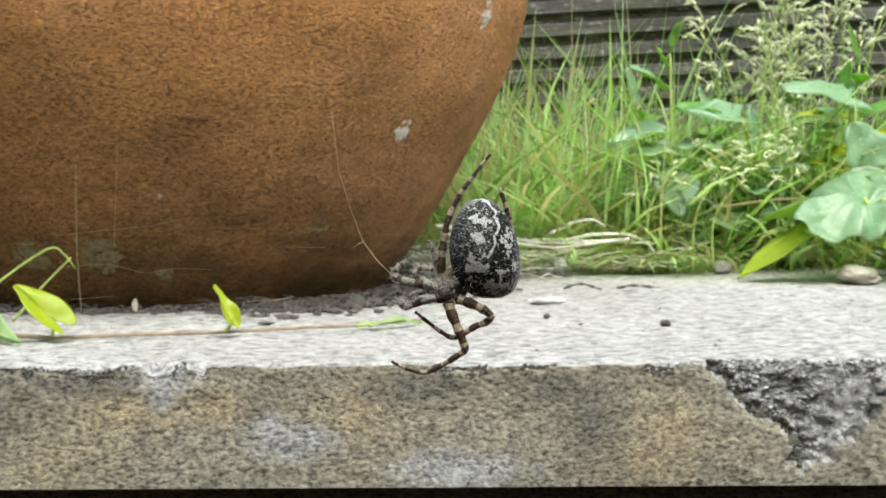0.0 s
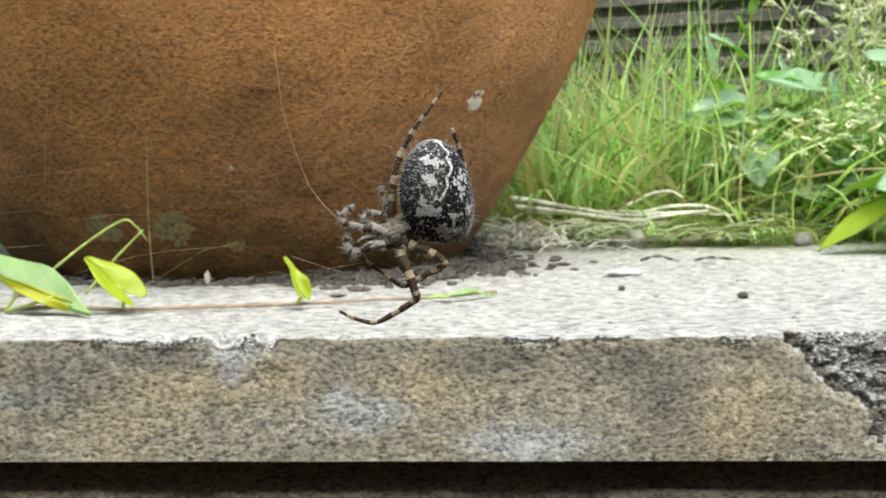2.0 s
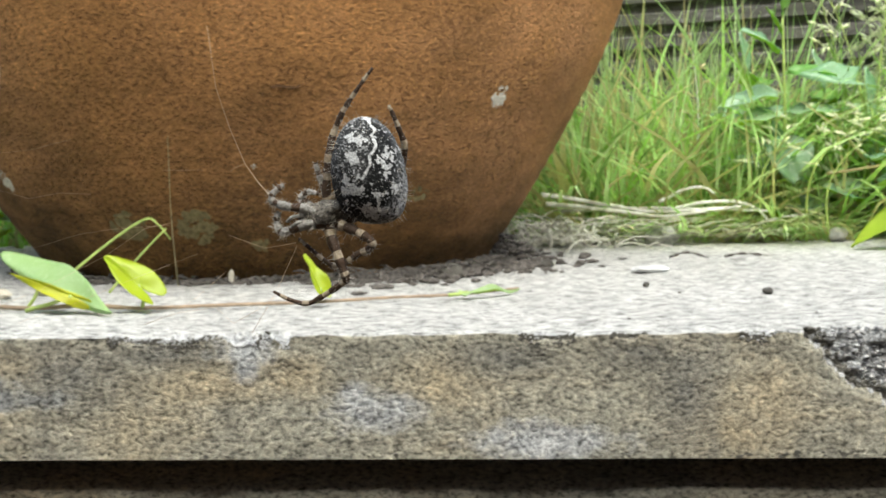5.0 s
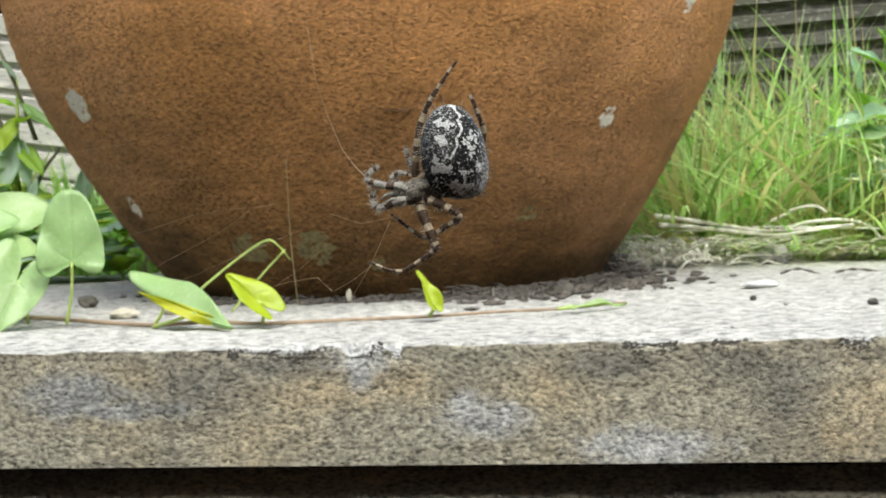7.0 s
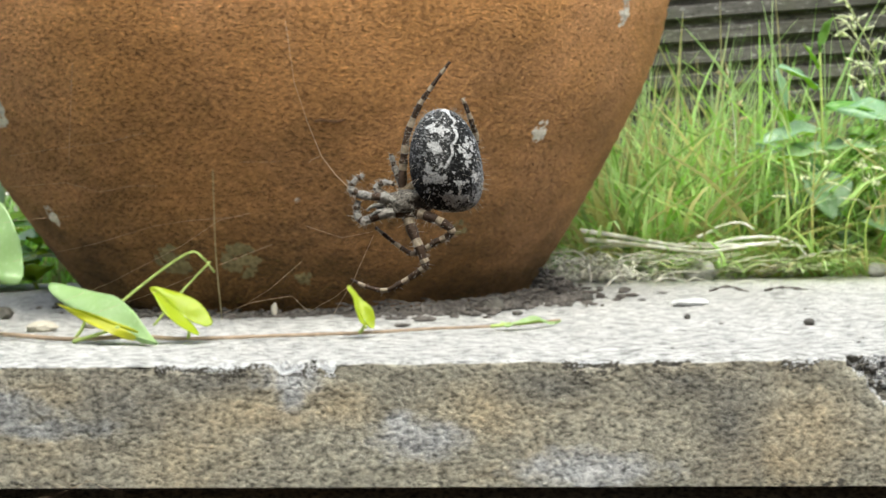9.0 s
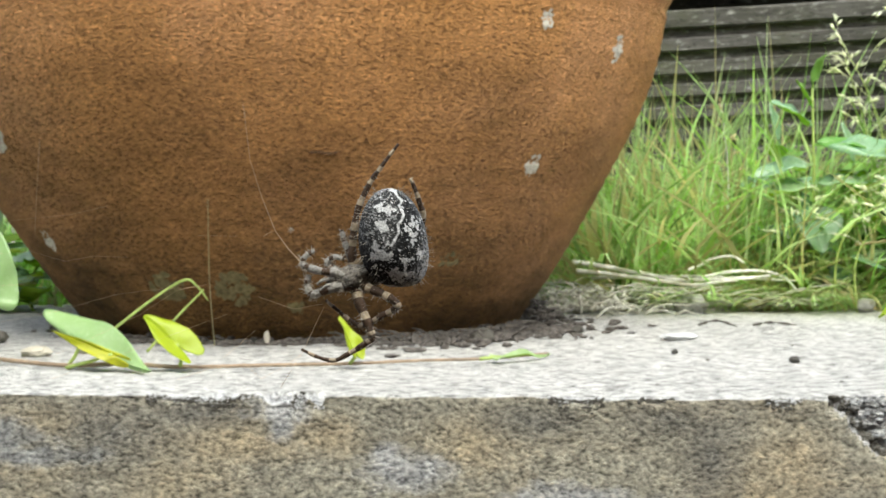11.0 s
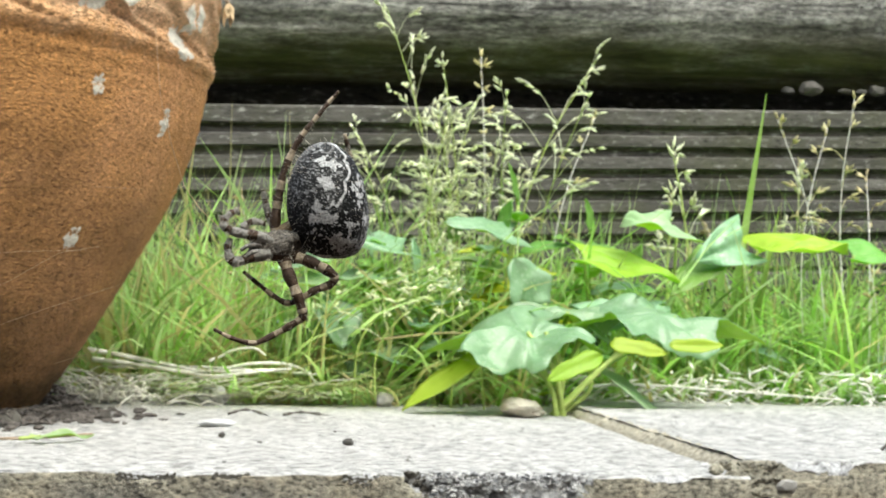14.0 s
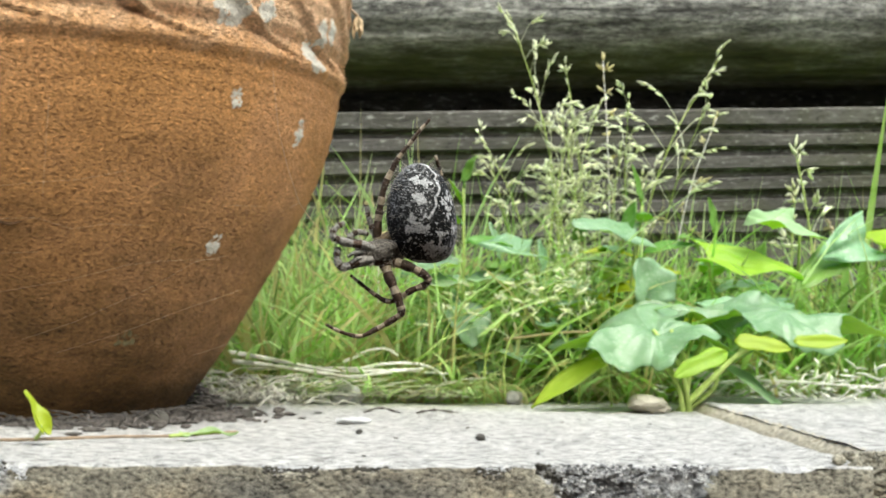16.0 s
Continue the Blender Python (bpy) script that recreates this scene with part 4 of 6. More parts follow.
def build_stones():
    # place, size, height, material, label
    rows = [((0.1904, 0.454), (0.0115, 0.009, 0.0066), STONE, "rough grey stone chip at the grass edge"),
            ((0.305, 0.462), (0.0068, 0.006, 0.0055), STONE, "small bluish grey pebble on the paving"),
            ((0.3765, 0.383), (0.018, 0.012, 0.0066), TANSTONE, "flat tan stone beside the slab joint"),
            ((0.598, 0.490), (0.011, 0.006, 0.003), DARKSTONE, "flat dark stone chip on the paving"),
            ((0.174, 0.262), (0.0118, 0.006, 0.0018), PALEGRAIN, "thin pale stone flake on the paving"),
            ((0.224, 0.138), (0.0034, 0.0026, 0.0017), DARKSTONE, "tiny dark clod on the paving"),
            ((0.169, 0.176), (0.0016, 0.0016, 0.0014), DARKSTONE, "tiny dark crumb on the paving"),
            ((0.068, 0.240), (0.0070, 0.006, 0.0040), DARKSTONE, "dark stone against the pot's foot"),
            ((-0.150, 0.150), (0.0085, 0.005, 0.0028), TANSTONE, "pale stone flake beside the vine"),
            ((-0.130, 0.165), (0.0042, 0.004, 0.003), TANSTONE, "pale pebble beside the vine"),
            ((-0.196, 0.222), (0.006, 0.005, 0.004), DARKSTONE, "dark clod under the leaves"),
            ((-0.262, 0.290), (0.0075, 0.006, 0.0055), TANSTONE, "white pebble under the weeds"),
            ((0.118, 0.300), (0.006, 0.004, 0.002), DARKSTONE, "dark flake of bark by the pot"),
            ((-0.045, 0.212), (0.002, 0.0015, 0.0045), TANSTONE, "pale upright splinter by the pot")]
    for seed, ((x, y), size, mat, label) in enumerate(rows):
        bm = bmesh.new()
        pebble(bm, (0, 0, 0), size, seed + 90, 3)
        ob = tagged(part("stone", bm, mat, smooth=seed % 2 == 1), label, "stone", "stones on the paving")
        ob.location = (x, y, size[2] * 0.8)
        ob.rotation_euler = (0, 0, seed * 0.9)
    # loose crumbs and dry bits heaped round the pot's foot
    rng = random.Random(11)
    bm = bmesh.new()
    for i in range(760):
        a = rng.uniform(-2.9, -0.15)
        d = abs(rng.gauss(0, 0.009)) + (0.040 * rng.random() ** 2 if a > -1.1 else 0)
        r = 0.131 + d
        s = rng.uniform(0.0008, 0.0030) * (1.25 if a > -1.0 else 0.8)
        pebble(bm, (POT.x + r * math.cos(a), POT.y + r * math.sin(a), s * 0.4 + max(0, 0.004 - d * 0.35) * rng.random()), (s * rng.uniform(0.8, 2.0), s * rng.uniform(0.6, 1.2), s * rng.uniform(0.4, 0.8)), i, 1)
    for i in range(120):
        a = rng.uniform(-1.3, -0.25)
        r = 0.134 + abs(rng.gauss(0, 0.028))
        p = Vector((POT.x + r * math.cos(a), POT.y + r * math.sin(a), 0.001 + 0.004 * rng.random()))
        h = rng.uniform(0, math.tau)
        q = p + Vector((math.cos(h), math.sin(h), rng.uniform(0, 0.25))) * rng.uniform(0.006, 0.02)
        tube(bm, [p, (p + q) / 2 + Vector((0, 0, 0.001)), q], [0.0005, 0.0007, 0.0003], 4)
    # a small heap in the corner between pot and grass
    for i in range(280):
        a, d = rng.uniform(-0.15, 0.75), abs(rng.gauss(0, 0.013))
        r, s = 0.140 + d, rng.uniform(0.0008, 0.0026)
        pebble(bm, (POT.x + r * math.cos(a), POT.y + r * math.sin(a), s * 0.4 + max(0, 0.020 - d * 0.7) * rng.random()), (s * rng.uniform(0.8, 1.8), s, s * rng.uniform(0.4, 0.8)), i + 40, 1)
    for i in range(150):
        a = rng.uniform(-1.25, 0.30)
        r = 0.136 + abs(rng.gauss(0, 0.030))
        s = rng.uniform(0.0012, 0.0034)
        pebble(bm, (POT.x + r * math.cos(a), POT.y + r * math.sin(a), s * 0.35), (s * rng.uniform(0.9, 1.9), s * rng.uniform(0.6, 1.1), s * rng.uniform(0.3, 0.55)), i + 700, 2)
    for i in range(50):
        p = Vector((rng.uniform(-0.3, 0.75), rng.uniform(0.02, 0.5), 0.0006))
        if (p.xy - POT.xy).length > 0.14:
            s = rng.uniform(0.0003, 0.0008)
            pebble(bm, p, (s * 1.9, s, s * 0.7), i, 1)
    tagged(part("soil_crumbs", bm, CRUMB, smooth=False), "dark soil crumbs and bark bits round the pot's foot", "crumbs", kind="stuff")
    # dry grey roots and fibres in the corner behind the pot
    bm = bmesh.new()
    for i in range(190):
        p = Vector((rng.gauss(0.124, 0.019), rng.gauss(0.448, 0.018), 0.001 + 0.016 * rng.random() ** 2))
        h, l = rng.uniform(0, math.tau), rng.uniform(0.010, 0.032)
        w = Vector((math.cos(h), math.sin(h) * 0.6, rng.uniform(-0.15, 0.3)))
        c = curve_through([p, p + w * l * 0.35 + Vector((0, 0, 0.003)), p + w * l * 0.7 + Vector((rng.uniform(-0.004, 0.004), 0, 0.002)), p + w * l], 3)
        tube(bm, c, taper(len(c), 0.0007, 0.0003), 4)
    for i in range(90):
        p = Vector((rng.uniform(0.13, 0.26), rng.gauss(0.464, 0.005), 0.001 + 0.010 * rng.random() ** 2))
        h, l = rng.uniform(-0.5, 0.5), rng.uniform(0.012, 0.040)
        w = Vector((math.cos(h), math.sin(h) * 0.5, rng.uniform(-0.1, 0.35))) * l
        tube(bm, [p, p + w * 0.5 + Vector((0, 0, 0.002)), p + w], [0.0005, 0.0006, 0.0003], 4)
    for i in range(26):
        p = Vector((rng.gauss(0.128, 0.016), rng.gauss(0.425, 0.012), 0.003 + 0.006 * rng.random()))
        w = Vector((rng.uniform(-0.6, 0.6), -0.3, rng.uniform(0.2, 1.0))).normalized() * rng.uniform(0.005, 0.010)
        tube(bm, [p, p + w * 0.5, p + w], [0.0004, 0.0013, 0.0003], 4)
    tagged(part("dry_roots", bm, ROOT), "tangle of dry grey roots and fibres by the pot", "dry roots", kind="stuff")
    # pale dry stems lying in front of the grass
    stems = [((0.112, 0.472, 0.033), (0.1303, 0.472, 0.0304), (0.1605, 0.472, 0.0249), (0.1869, 0.472, 0.0208), (0.240, 0.472, 0.0228)), ((0.115, 0.47, 0.027), (0.1384, 0.470, 0.0246), (0.1706, 0.470, 0.0202), (0.1929, 0.470, 0.0176), (0.2152, 0.470, 0.020), (0.2438, 0.470, 0.0236)),
             ((0.190, 0.475, 0.027), (0.2073, 0.476, 0.0349), (0.2196, 0.476, 0.0362), (0.2270, 0.476, 0.032)), ((0.1968, 0.472, 0.0217), (0.217, 0.472, 0.0261), (0.2396, 0.472, 0.0266), (0.2541, 0.472, 0.0217), (0.262, 0.474, 0.013)),
             ((0.44, 0.472, 0.013), (0.476, 0.468, 0.018), (0.57, 0.468, 0.014), (0.64, 0.468, 0.010)), ((0.125, 0.474, 0.022), (0.190, 0.475, 0.023), (0.262, 0.476, 0.020)),
             ((0.28, 0.48, 0.020), (0.295, 0.47, 0.010), (0.312, 0.46, 0.002)), ((0.30, 0.476, 0.044), (0.36, 0.472, 0.050), (0.42, 0.472, 0.040))]
    for k, pts in enumerate(stems):
        bm = bmesh.new()
        c = curve_through(pts, 8)
        thick = 0.0010 if k > 5 else (0.0017 if k in (0, 1) else 0.0012)
        tube(bm, c, taper(len(c), thick, thick * 0.6), 7)
        tagged(part("dry_stem", bm, DRY if k > 5 else STRAW), "thin yellowed plant stem arching at the grass edge" if k > 5 else "pale dry plant stem lying at the grass edge", "stem", "dry stems")
    bm = bmesh.new()
    for i in range(720):
        p = Vector((rng.uniform(0.42, 0.95), rng.gauss(0.485, 0.016), 0.002 + 0.026 * rng.random() ** 2))
        h = rng.uniform(0, math.tau)
        w = Vector((math.cos(h), math.sin(h) * 0.5, rng.uniform(-0.1, 0.5))).normalized()
        l = rng.uniform(0.006, 0.022)
        tube(bm, [p, p + w * l * 0.4, p + w * l], [0.0002, rng.uniform(0.0008, 0.0017), 0.0001], 4)
    tagged(part("dry_litter", bm, STRAW), "dry seed husks and straw bits along the grass edge", "litter", kind="stuff")
    for pts in (((0.190, 0.345, 0.001), (0.200, 0.34, 0.004), (0.212, 0.335, 0.001)), ((0.222, 0.345, 0.001), (0.232, 0.34, 0.003), (0.247, 0.338, 0.0015)), ((0.455, 0.06, 0.007), (0.462, 0.055, 0.016), (0.466, 0.05, 0.020))):
        bm = bmesh.new()
        c = curve_through(pts, 5)
        tube(bm, c, [0.0008, *[0.0007 + 0.0004 * math.sin(i * 2.1) for i in range(len(c) - 2)], 0.0003], 5)
        tagged(part("twig", bm, CRUMB), "short dark twig on the paving", "twig", "twigs")
    # thin stalks standing against the pot
    for pts, r, mat, label in (([(-0.072, 0.207, 0.0), (-0.068, 0.180, 0.035), (-0.0615, 0.150, 0.0785)], 0.00032, DRY, "thin dry grass stalk standing against the pot"),
                               ([(-0.132, 0.175, 0.0), (-0.102, 0.18, 0.024), (-0.082, 0.18, 0.0365), (-0.075, 0.18, 0.034), (-0.070, 0.185, 0.026)], 0.0008, STALK, "bent pale green stalk leaning on the pot"),
                               ([(-0.100, 0.175, 0.0), (-0.086, 0.18, 0.017), (-0.071, 0.18, 0.032)], 0.0008, STALK, "short pale green stalk leaning on the pot")):
        bm = bmesh.new()
        c = curve_through(pts, 6)
        tube(bm, c, taper(len(c), r, r * 0.6), 6)
        tagged(part("stalk", bm, mat), label, "stalk")

# ---- plants ----


def build_vine():
    vine = thing("bindweed_vine", (-0.2, 0.14, 0), "creeping bindweed runner with lime leaves across paving", "vine")
    base = Vector((-0.2, 0.14, 0))
    pts = [(-0.42, 0.24, 0.003), (-0.30, 0.19, 0.003), (-0.198, 0.142, 0.0025), (-0.150, 0.108, 0.0025), (-0.115, 0.090, 0.002), (-0.085, 0.085, 0.0035), (-0.060, 0.086, 0.002),
           (-0.02, 0.096, 0.002), (0.016, 0.104, 0.002), (0.05, 0.116, 0.0025), (0.078, 0.13, 0.002), (0.107, 0.147, 0.003)]
    bm = bmesh.new()
    c = [p - base for p in curve_through(pts, 6)]
    tube(bm, c, taper(len(c), 0.0013, 0.0006), 7)
    part("runner", bm, BROWNSTALK, vine)
    # petiole foot, blade joint, blade tip, up, half widths, base lobes
    def grow(k, foot, joint, tip, up, left, right, lobe, mats, label, fold=0.2, droop=0.0, blunt=1.0):
        bm = bmesh.new()
        heart(bm, Vector(joint) - base, Vector(tip) - base, up, left, right, lobe, fold, droop, blunt, k)
        blade = part("leaf", bm, mats, vine, label)
        bm = bmesh.new()
        foot, joint = Vector(foot), Vector(joint)
        c = [p - base for p in curve_through([foot, (foot + joint) / 2 + Vector((0.0012, 0, 0)), joint], 5)]
        tube(bm, c, taper(len(c), 0.0010, 0.0007), 6)
        part("petiole", bm, STALK, blade)

    pale = (PALELEAF, UNDER)
    grow(0, (-0.060, 0.086, 0.002), (-0.0610, 0.084, 0.0125), (-0.0775, 0.088, 0.0255), (0.45, -0.70, 0.60), 0.36, 0.42, 0.55, (LIME, LIME), "lime green heart-shaped leaf", 0.35)
    grow(1, (0.016, 0.104, 0.002), (0.0185, 0.102, 0.0085), (0.0110, 0.106, 0.0240), (0.70, -0.55, 0.35), 0.30, 0.26, 0.30, (LIME, LIME), "small folded lime leaf", 0.45)
    grow(2, (-0.115, 0.090, 0.001), (-0.108, 0.089, 0.0135), (-0.0688, 0.070, 0.0010), (0.30, -0.80, 0.55), 0.30, 0.05, (0.60, 0.10), pale, "pale green arrow-shaped leaf", 0.10, 0.04, 1.3)
    # lime colour here stands for daylight behind the folded half
    grow(3, (-0.1145, 0.089, 0.001), (-0.0900, 0.0785, 0.0085), (-0.1205, 0.085, 0.0190), (0.0, -0.92, 0.3), 0.13, 0.05, 0.30, (LIME, LIME), "underside lobe of a leaf, coloured lime for backlight", 0.2)
    grow(4, (-0.1640, 0.106, 0.002), (-0.1576, 0.100, 0.0323), (-0.1600, 0.106, 0.0680), (0.15, -0.95, 0.1), 0.46, 0.44, 0.17, pale, "rounded upright pale green leaf with pale veins", 0.06, 0.03, 0.50)
    grow(5, (-0.1854, 0.110, 0.002), (-0.1876, 0.104, 0.0237), (-0.1930, 0.086, -0.0005), (0.25, -0.95, 0.35), 0.52, 0.64, (0.48, 0.62), pale, "drooping folded pale green arrow leaf", 0.30, 0.05)
    grow(6, (-0.215, 0.150, 0.002), (-0.2224, 0.125, 0.0404), (-0.2950, 0.110, 0.040), (-0.05, -0.75, 0.65), 0.30, 0.32, (0.22, 0.34), pale, "broad pale green leaf, nearly level", 0.15, 0.04, 0.8)
    grow(7, (-0.24, 0.16, 0.002), (-0.205, 0.142, 0.046), (-0.277, 0.137, 0.052), (0.0, -0.6, 0.75), 0.38, 0.34, 0.30, pale, "broad green leaf behind another", 0.15, 0.05, 0.8)
    grow(8, (0.075, 0.128, 0.002), (0.084, 0.131, 0.003), (0.108, 0.145, 0.0032), (0, -0.3, 1), 0.11, 0.11, 0.15, pale, "narrow lime leaf flat on paving")


def weed(name, base, stem, leaves, label, mats, category="weed", group="", stalk=STALK, thick=0.0016):
    """A weed: a bent stem and leaves, each (foot on the stem 0..1, tip offset, width, droop, material index and, if cordate, notch)."""
    base = Vector(base)
    ob = thing(name, base, label, category, group)
    c = curve_through([Vector(p) for p in stem], 6)
    bm = bmesh.new()
    tube(bm, c, taper(len(c), thick, thick * 0.5), 6)
    part("stem", bm, stalk, ob)
    for k, (at, tip, width, droop, mat, *notch) in enumerate(leaves):
        foot = c[min(len(c) - 1, int(at * (len(c) - 1)))]
        tip = foot + Vector(tip)
        start = foot + (tip - foot) * 0.08
        bm = bmesh.new()
        side = Vector((0.15 * math.sin(k * 2.1), -0.35, 1))
        leaf(bm, start, tip, side, width, notch[0] if notch else 0.0, 0.25, droop, 0.16, 0.75, k + len(leaves), lobes=0.04, under=1)
        tube(bm, [foot, start], [thick * 0.6, thick * 0.5], 5)
        part("leaf", bm, (mats[mat], UNDER), ob)
    return ob


def build_weeds():
    # large lobed weed growing out of the slab joint
    base = Vector((0.402, 0.388, -0.002))
    ob = thing("lobed_weed", base, "low weed with large wavy blue-green leaves in the slab joint", "weed")
    def grow(k, a, b, up, width, notch, droop, mat):
        bm = bmesh.new()
        a, b = Vector(a) - Vector((0, 0, 0.009)), Vector(b) - Vector((0, 0, 0.008 if k != 3 else 0.002))
        leaf(bm, Vector(a) - base, Vector(b) - base, up, width, notch, 0.12, droop, 0.11, 0.7, k + 3, lobes=0.12, power=0.5, under=1)
        blade = part("leaf", bm, (mat, UNDER), ob, "leaf coloured lime for backlight" if mat is UNDER else "")
        bm = bmesh.new()
        a = Vector(a) - base
        if k > 8:
            bm.free()
            return
        c = curve_through([(0.004 * math.sin(k * 2), 0.004 * math.cos(k * 3), 0.0), (a.x * 0.45 + 0.014 * math.sin(k * 2.3), a.y * 0.5 - 0.006, a.z * 0.5), a], 6)
        tube(bm, c, taper(len(c), 0.0019, 0.0013), 7)
        part("petiole", bm, STALK, blade)

    def spread(k, at, up, ahead, wide, deep, lobes):
        bm = bmesh.new()
        palmate(bm, Vector(at) - base, up, ahead, wide, deep, lobes, k)
        bmesh.ops.recalc_face_normals(bm, faces=bm.faces)
        blade = part("leaf", bm, (BLUELEAF, UNDER), ob, "broad wavy blue-green lobed leaf")
        for j in range(2):
            bm = bmesh.new()
            a = Vector(at) - base + Vector((0.012 * j, 0, -0.001))
            c = curve_through([(0.005 * math.sin(k * 2 + j), 0.004 * j, 0.0), (a.x * 0.4 + 0.006 * math.sin(k + j), a.y * 0.5 - 0.004, a.z * 0.55), a], 6)
            tube(bm, c, taper(len(c), 0.0019, 0.0013), 7)
            part("petiole", bm, STALK, blade)

    spread(1, (0.381, 0.388, 0.054), (-0.08, -0.38, 0.92), (0, 1, 0.4), 0.058, 0.046, [(-75, 1.12, 20), (-30, 0.90, 26), (20, 0.95, 32), (78, 0.98, 30), (-130, 0.95, 30), (175, 0.72, 26), (130, 0.80, 26)])
    spread(4, (0.418, 0.422, 0.067), (0.0, -0.30, 0.94), (0, 1, 0.4), 0.050, 0.034, [(-85, 1.0, 26), (-35, 0.90, 28), (15, 0.95, 28), (80, 1.0, 28), (150, 0.8, 28), (-145, 0.8, 28)])
    spread(2, (0.473, 0.402, 0.066), (0.06, -0.30, 0.94), (0, 1, 0.4), 0.072, 0.045, [(-80, 0.85, 30), (-30, 0.80, 30), (25, 0.95, 30), (88, 1.05, 26), (150, 0.78, 34), (-140, 0.75, 30)])
    grow(3, (0.372, 0.405, 0.054), (0.300, 0.388, 0.011), (0.2, -0.25, 1), 0.022, 0.0, 0.10, UNDER)
    grow(6, (0.430, 0.425, 0.046), (0.475, 0.385, 0.012), (0.6, -0.5, 0.6), 0.024, 0.0, 0.10, PALELEAF)
    grow(7, (0.4022, 0.440, 0.079), (0.3854, 0.440, 0.109), (0.2, -0.9, 0.3), 0.034, 0.1, 0.0, BLUELEAF)
    grow(8, (0.440, 0.440, 0.070), (0.492, 0.430, 0.080), (0.0, -0.50, 0.9), 0.044, 0.2, 0.05, BLUELEAF)
    grow(9, (0.420, 0.356, 0.049), (0.384, 0.348, 0.034), (0.1, -0.9, 0.5), 0.013, 0.0, 0.10, UNDER)
    grow(10, (0.430, 0.370, 0.056), (0.466, 0.362, 0.052), (0.1, -0.9, 0.5), 0.012, 0.0, 0.12, UNDER)
    grow(11, (0.470, 0.372, 0.056), (0.505, 0.370, 0.054), (-0.1, -0.9, 0.5), 0.010, 0.0, -0.12, UNDER)
    # heart-leaved bindweed among the grass behind
    rows = [((0.522, 0.50, 0.126), (0.474, 0.475, 0.134), (0.1, -0.45, 0.9), 0.046, PALELEAF), ((0.568, 0.49, 0.120), (0.527, 0.470, 0.107), (0.1, -1.0, 0.35), 0.040, BLUELEAF),
            ((0.585, 0.50, 0.117), (0.648, 0.485, 0.122), (0.0, -0.34, 0.95), 0.046, UNDER), ((0.66, 0.50, 0.114), (0.72, 0.49, 0.112), (0.0, -0.40, 0.9), 0.044, WEED),
            ((0.450, 0.49, 0.104), (0.515, 0.47, 0.094), (0.0, -0.50, 0.9), 0.042, UNDER), ((0.545, 0.49, 0.106), (0.506, 0.465, 0.082), (-0.3, -0.7, 0.6), 0.030, WEED),
            ((0.40, 0.50, 0.118), (0.350, 0.485, 0.128), (0.0, -0.55, 0.85), 0.034, BLUELEAF), ((0.325, 0.505, 0.105), (0.285, 0.49, 0.112), (0.0, -0.5, 0.85), 0.034, BLUELEAF)]
    for k, (a, b, up, width, mat) in enumerate(rows):
        foot = Vector((a[0] + 0.012 * math.sin(k * 2), 0.53, -0.008))
        ob = thing("bindweed_plant", foot, "bindweed shoot with heart-shaped leaves among grass", "weed", "bindweed in the grass")
        bm = bmesh.new()
        c = curve_through([(0, 0, 0), (0.006, -0.006, a[2] * 0.5), Vector(a) - foot], 6)
        tube(bm, c, taper(len(c), 0.0016, 0.0010), 6)
        part("stem", bm, STALK, ob)
        bm = bmesh.new()
        leaf(bm, Vector(a) - foot, Vector(b) - foot, up, width, 0.18, 0.22, 0.05, 0.16, 0.8, k + 20, under=1)
        part("leaf", bm, (mat, UNDER), ob)
    # leafy weeds with opposite leaves standing in the grass
    rng = random.Random(5)

    def leafy(x, y, high, spread, width, label, mats, pairs=5, group="leafy weeds"):
        rows = []
        for p in range(pairs):
            at = 0.25 + 0.72 * p / (pairs - 1)
            turn = rng.uniform(0, math.tau)
            for s in (0, math.pi):
                a = turn + s + rng.uniform(-0.3, 0.3)
                l = spread * (1.1 - 0.55 * at) * rng.uniform(0.8, 1.2)
                rows.append((at, (math.cos(a) * l, math.sin(a) * l * 0.7, l * rng.uniform(0.1, 0.5)), width * (1.1 - 0.5 * at), rng.uniform(0.05, 0.3), rng.randrange(len(mats)), 0.0))
        rows.append((1.0, (rng.uniform(-0.01, 0.01), -0.004, spread * 0.5), width * 0.5, 0.0, 0, 0.0))
        weed("leafy_weed", (x, y, -0.008), [(0, 0, 0), (rng.uniform(-0.01, 0.01), 0, high * 0.5), (rng.uniform(-0.012, 0.012), -0.006, high)], rows, label, mats, group=group)

    # a bushy one by itself, near the pot
    weed("leafy_weed", (0.279, 0.525, -0.008), [(0, 0, 0), (-0.002, -0.018, 0.080), (-0.004, -0.022, 0.158)],
         [(0.74, (-0.046, -0.010, -0.006), 0.027, 0.12, 0, 0.0), (0.66, (-0.032, -0.016, -0.004), 0.024, 0.10, 1, 0.0), (0.88, (-0.028, -0.010, 0.018), 0.022, 0.05, 0, 0.0), (0.52, (0.004, -0.022, -0.034), 0.032, 0.05, 0, 0.0),
          (0.80, (0.034, -0.006, 0.002), 0.020, 0.10, 2, 0.0), (0.62, (0.034, -0.012, 0.004), 0.024, 0.15, 1, 0.0), (1.0, (0.008, -0.006, 0.022), 0.016, 0.0, 2, 0.0), (0.95, (-0.012, -0.008, 0.018), 0.014, 0.0, 2, 0.0)],
         "leafy weed with drooping blue-green leaves in grass", (BLUELEAF, PALELEAF, WEED), group="leafy weeds")
    leafy(0.335, 0.515, 0.095, 0.055, 0.030, "leafy green weed with broad leaves in grass", (BLUELEAF, PALELEAF), 5)
    leafy(0.255, 0.56, 0.12, 0.060, 0.026, "leafy green weed with broad leaves in grass", (BLUELEAF, WEED), 5)
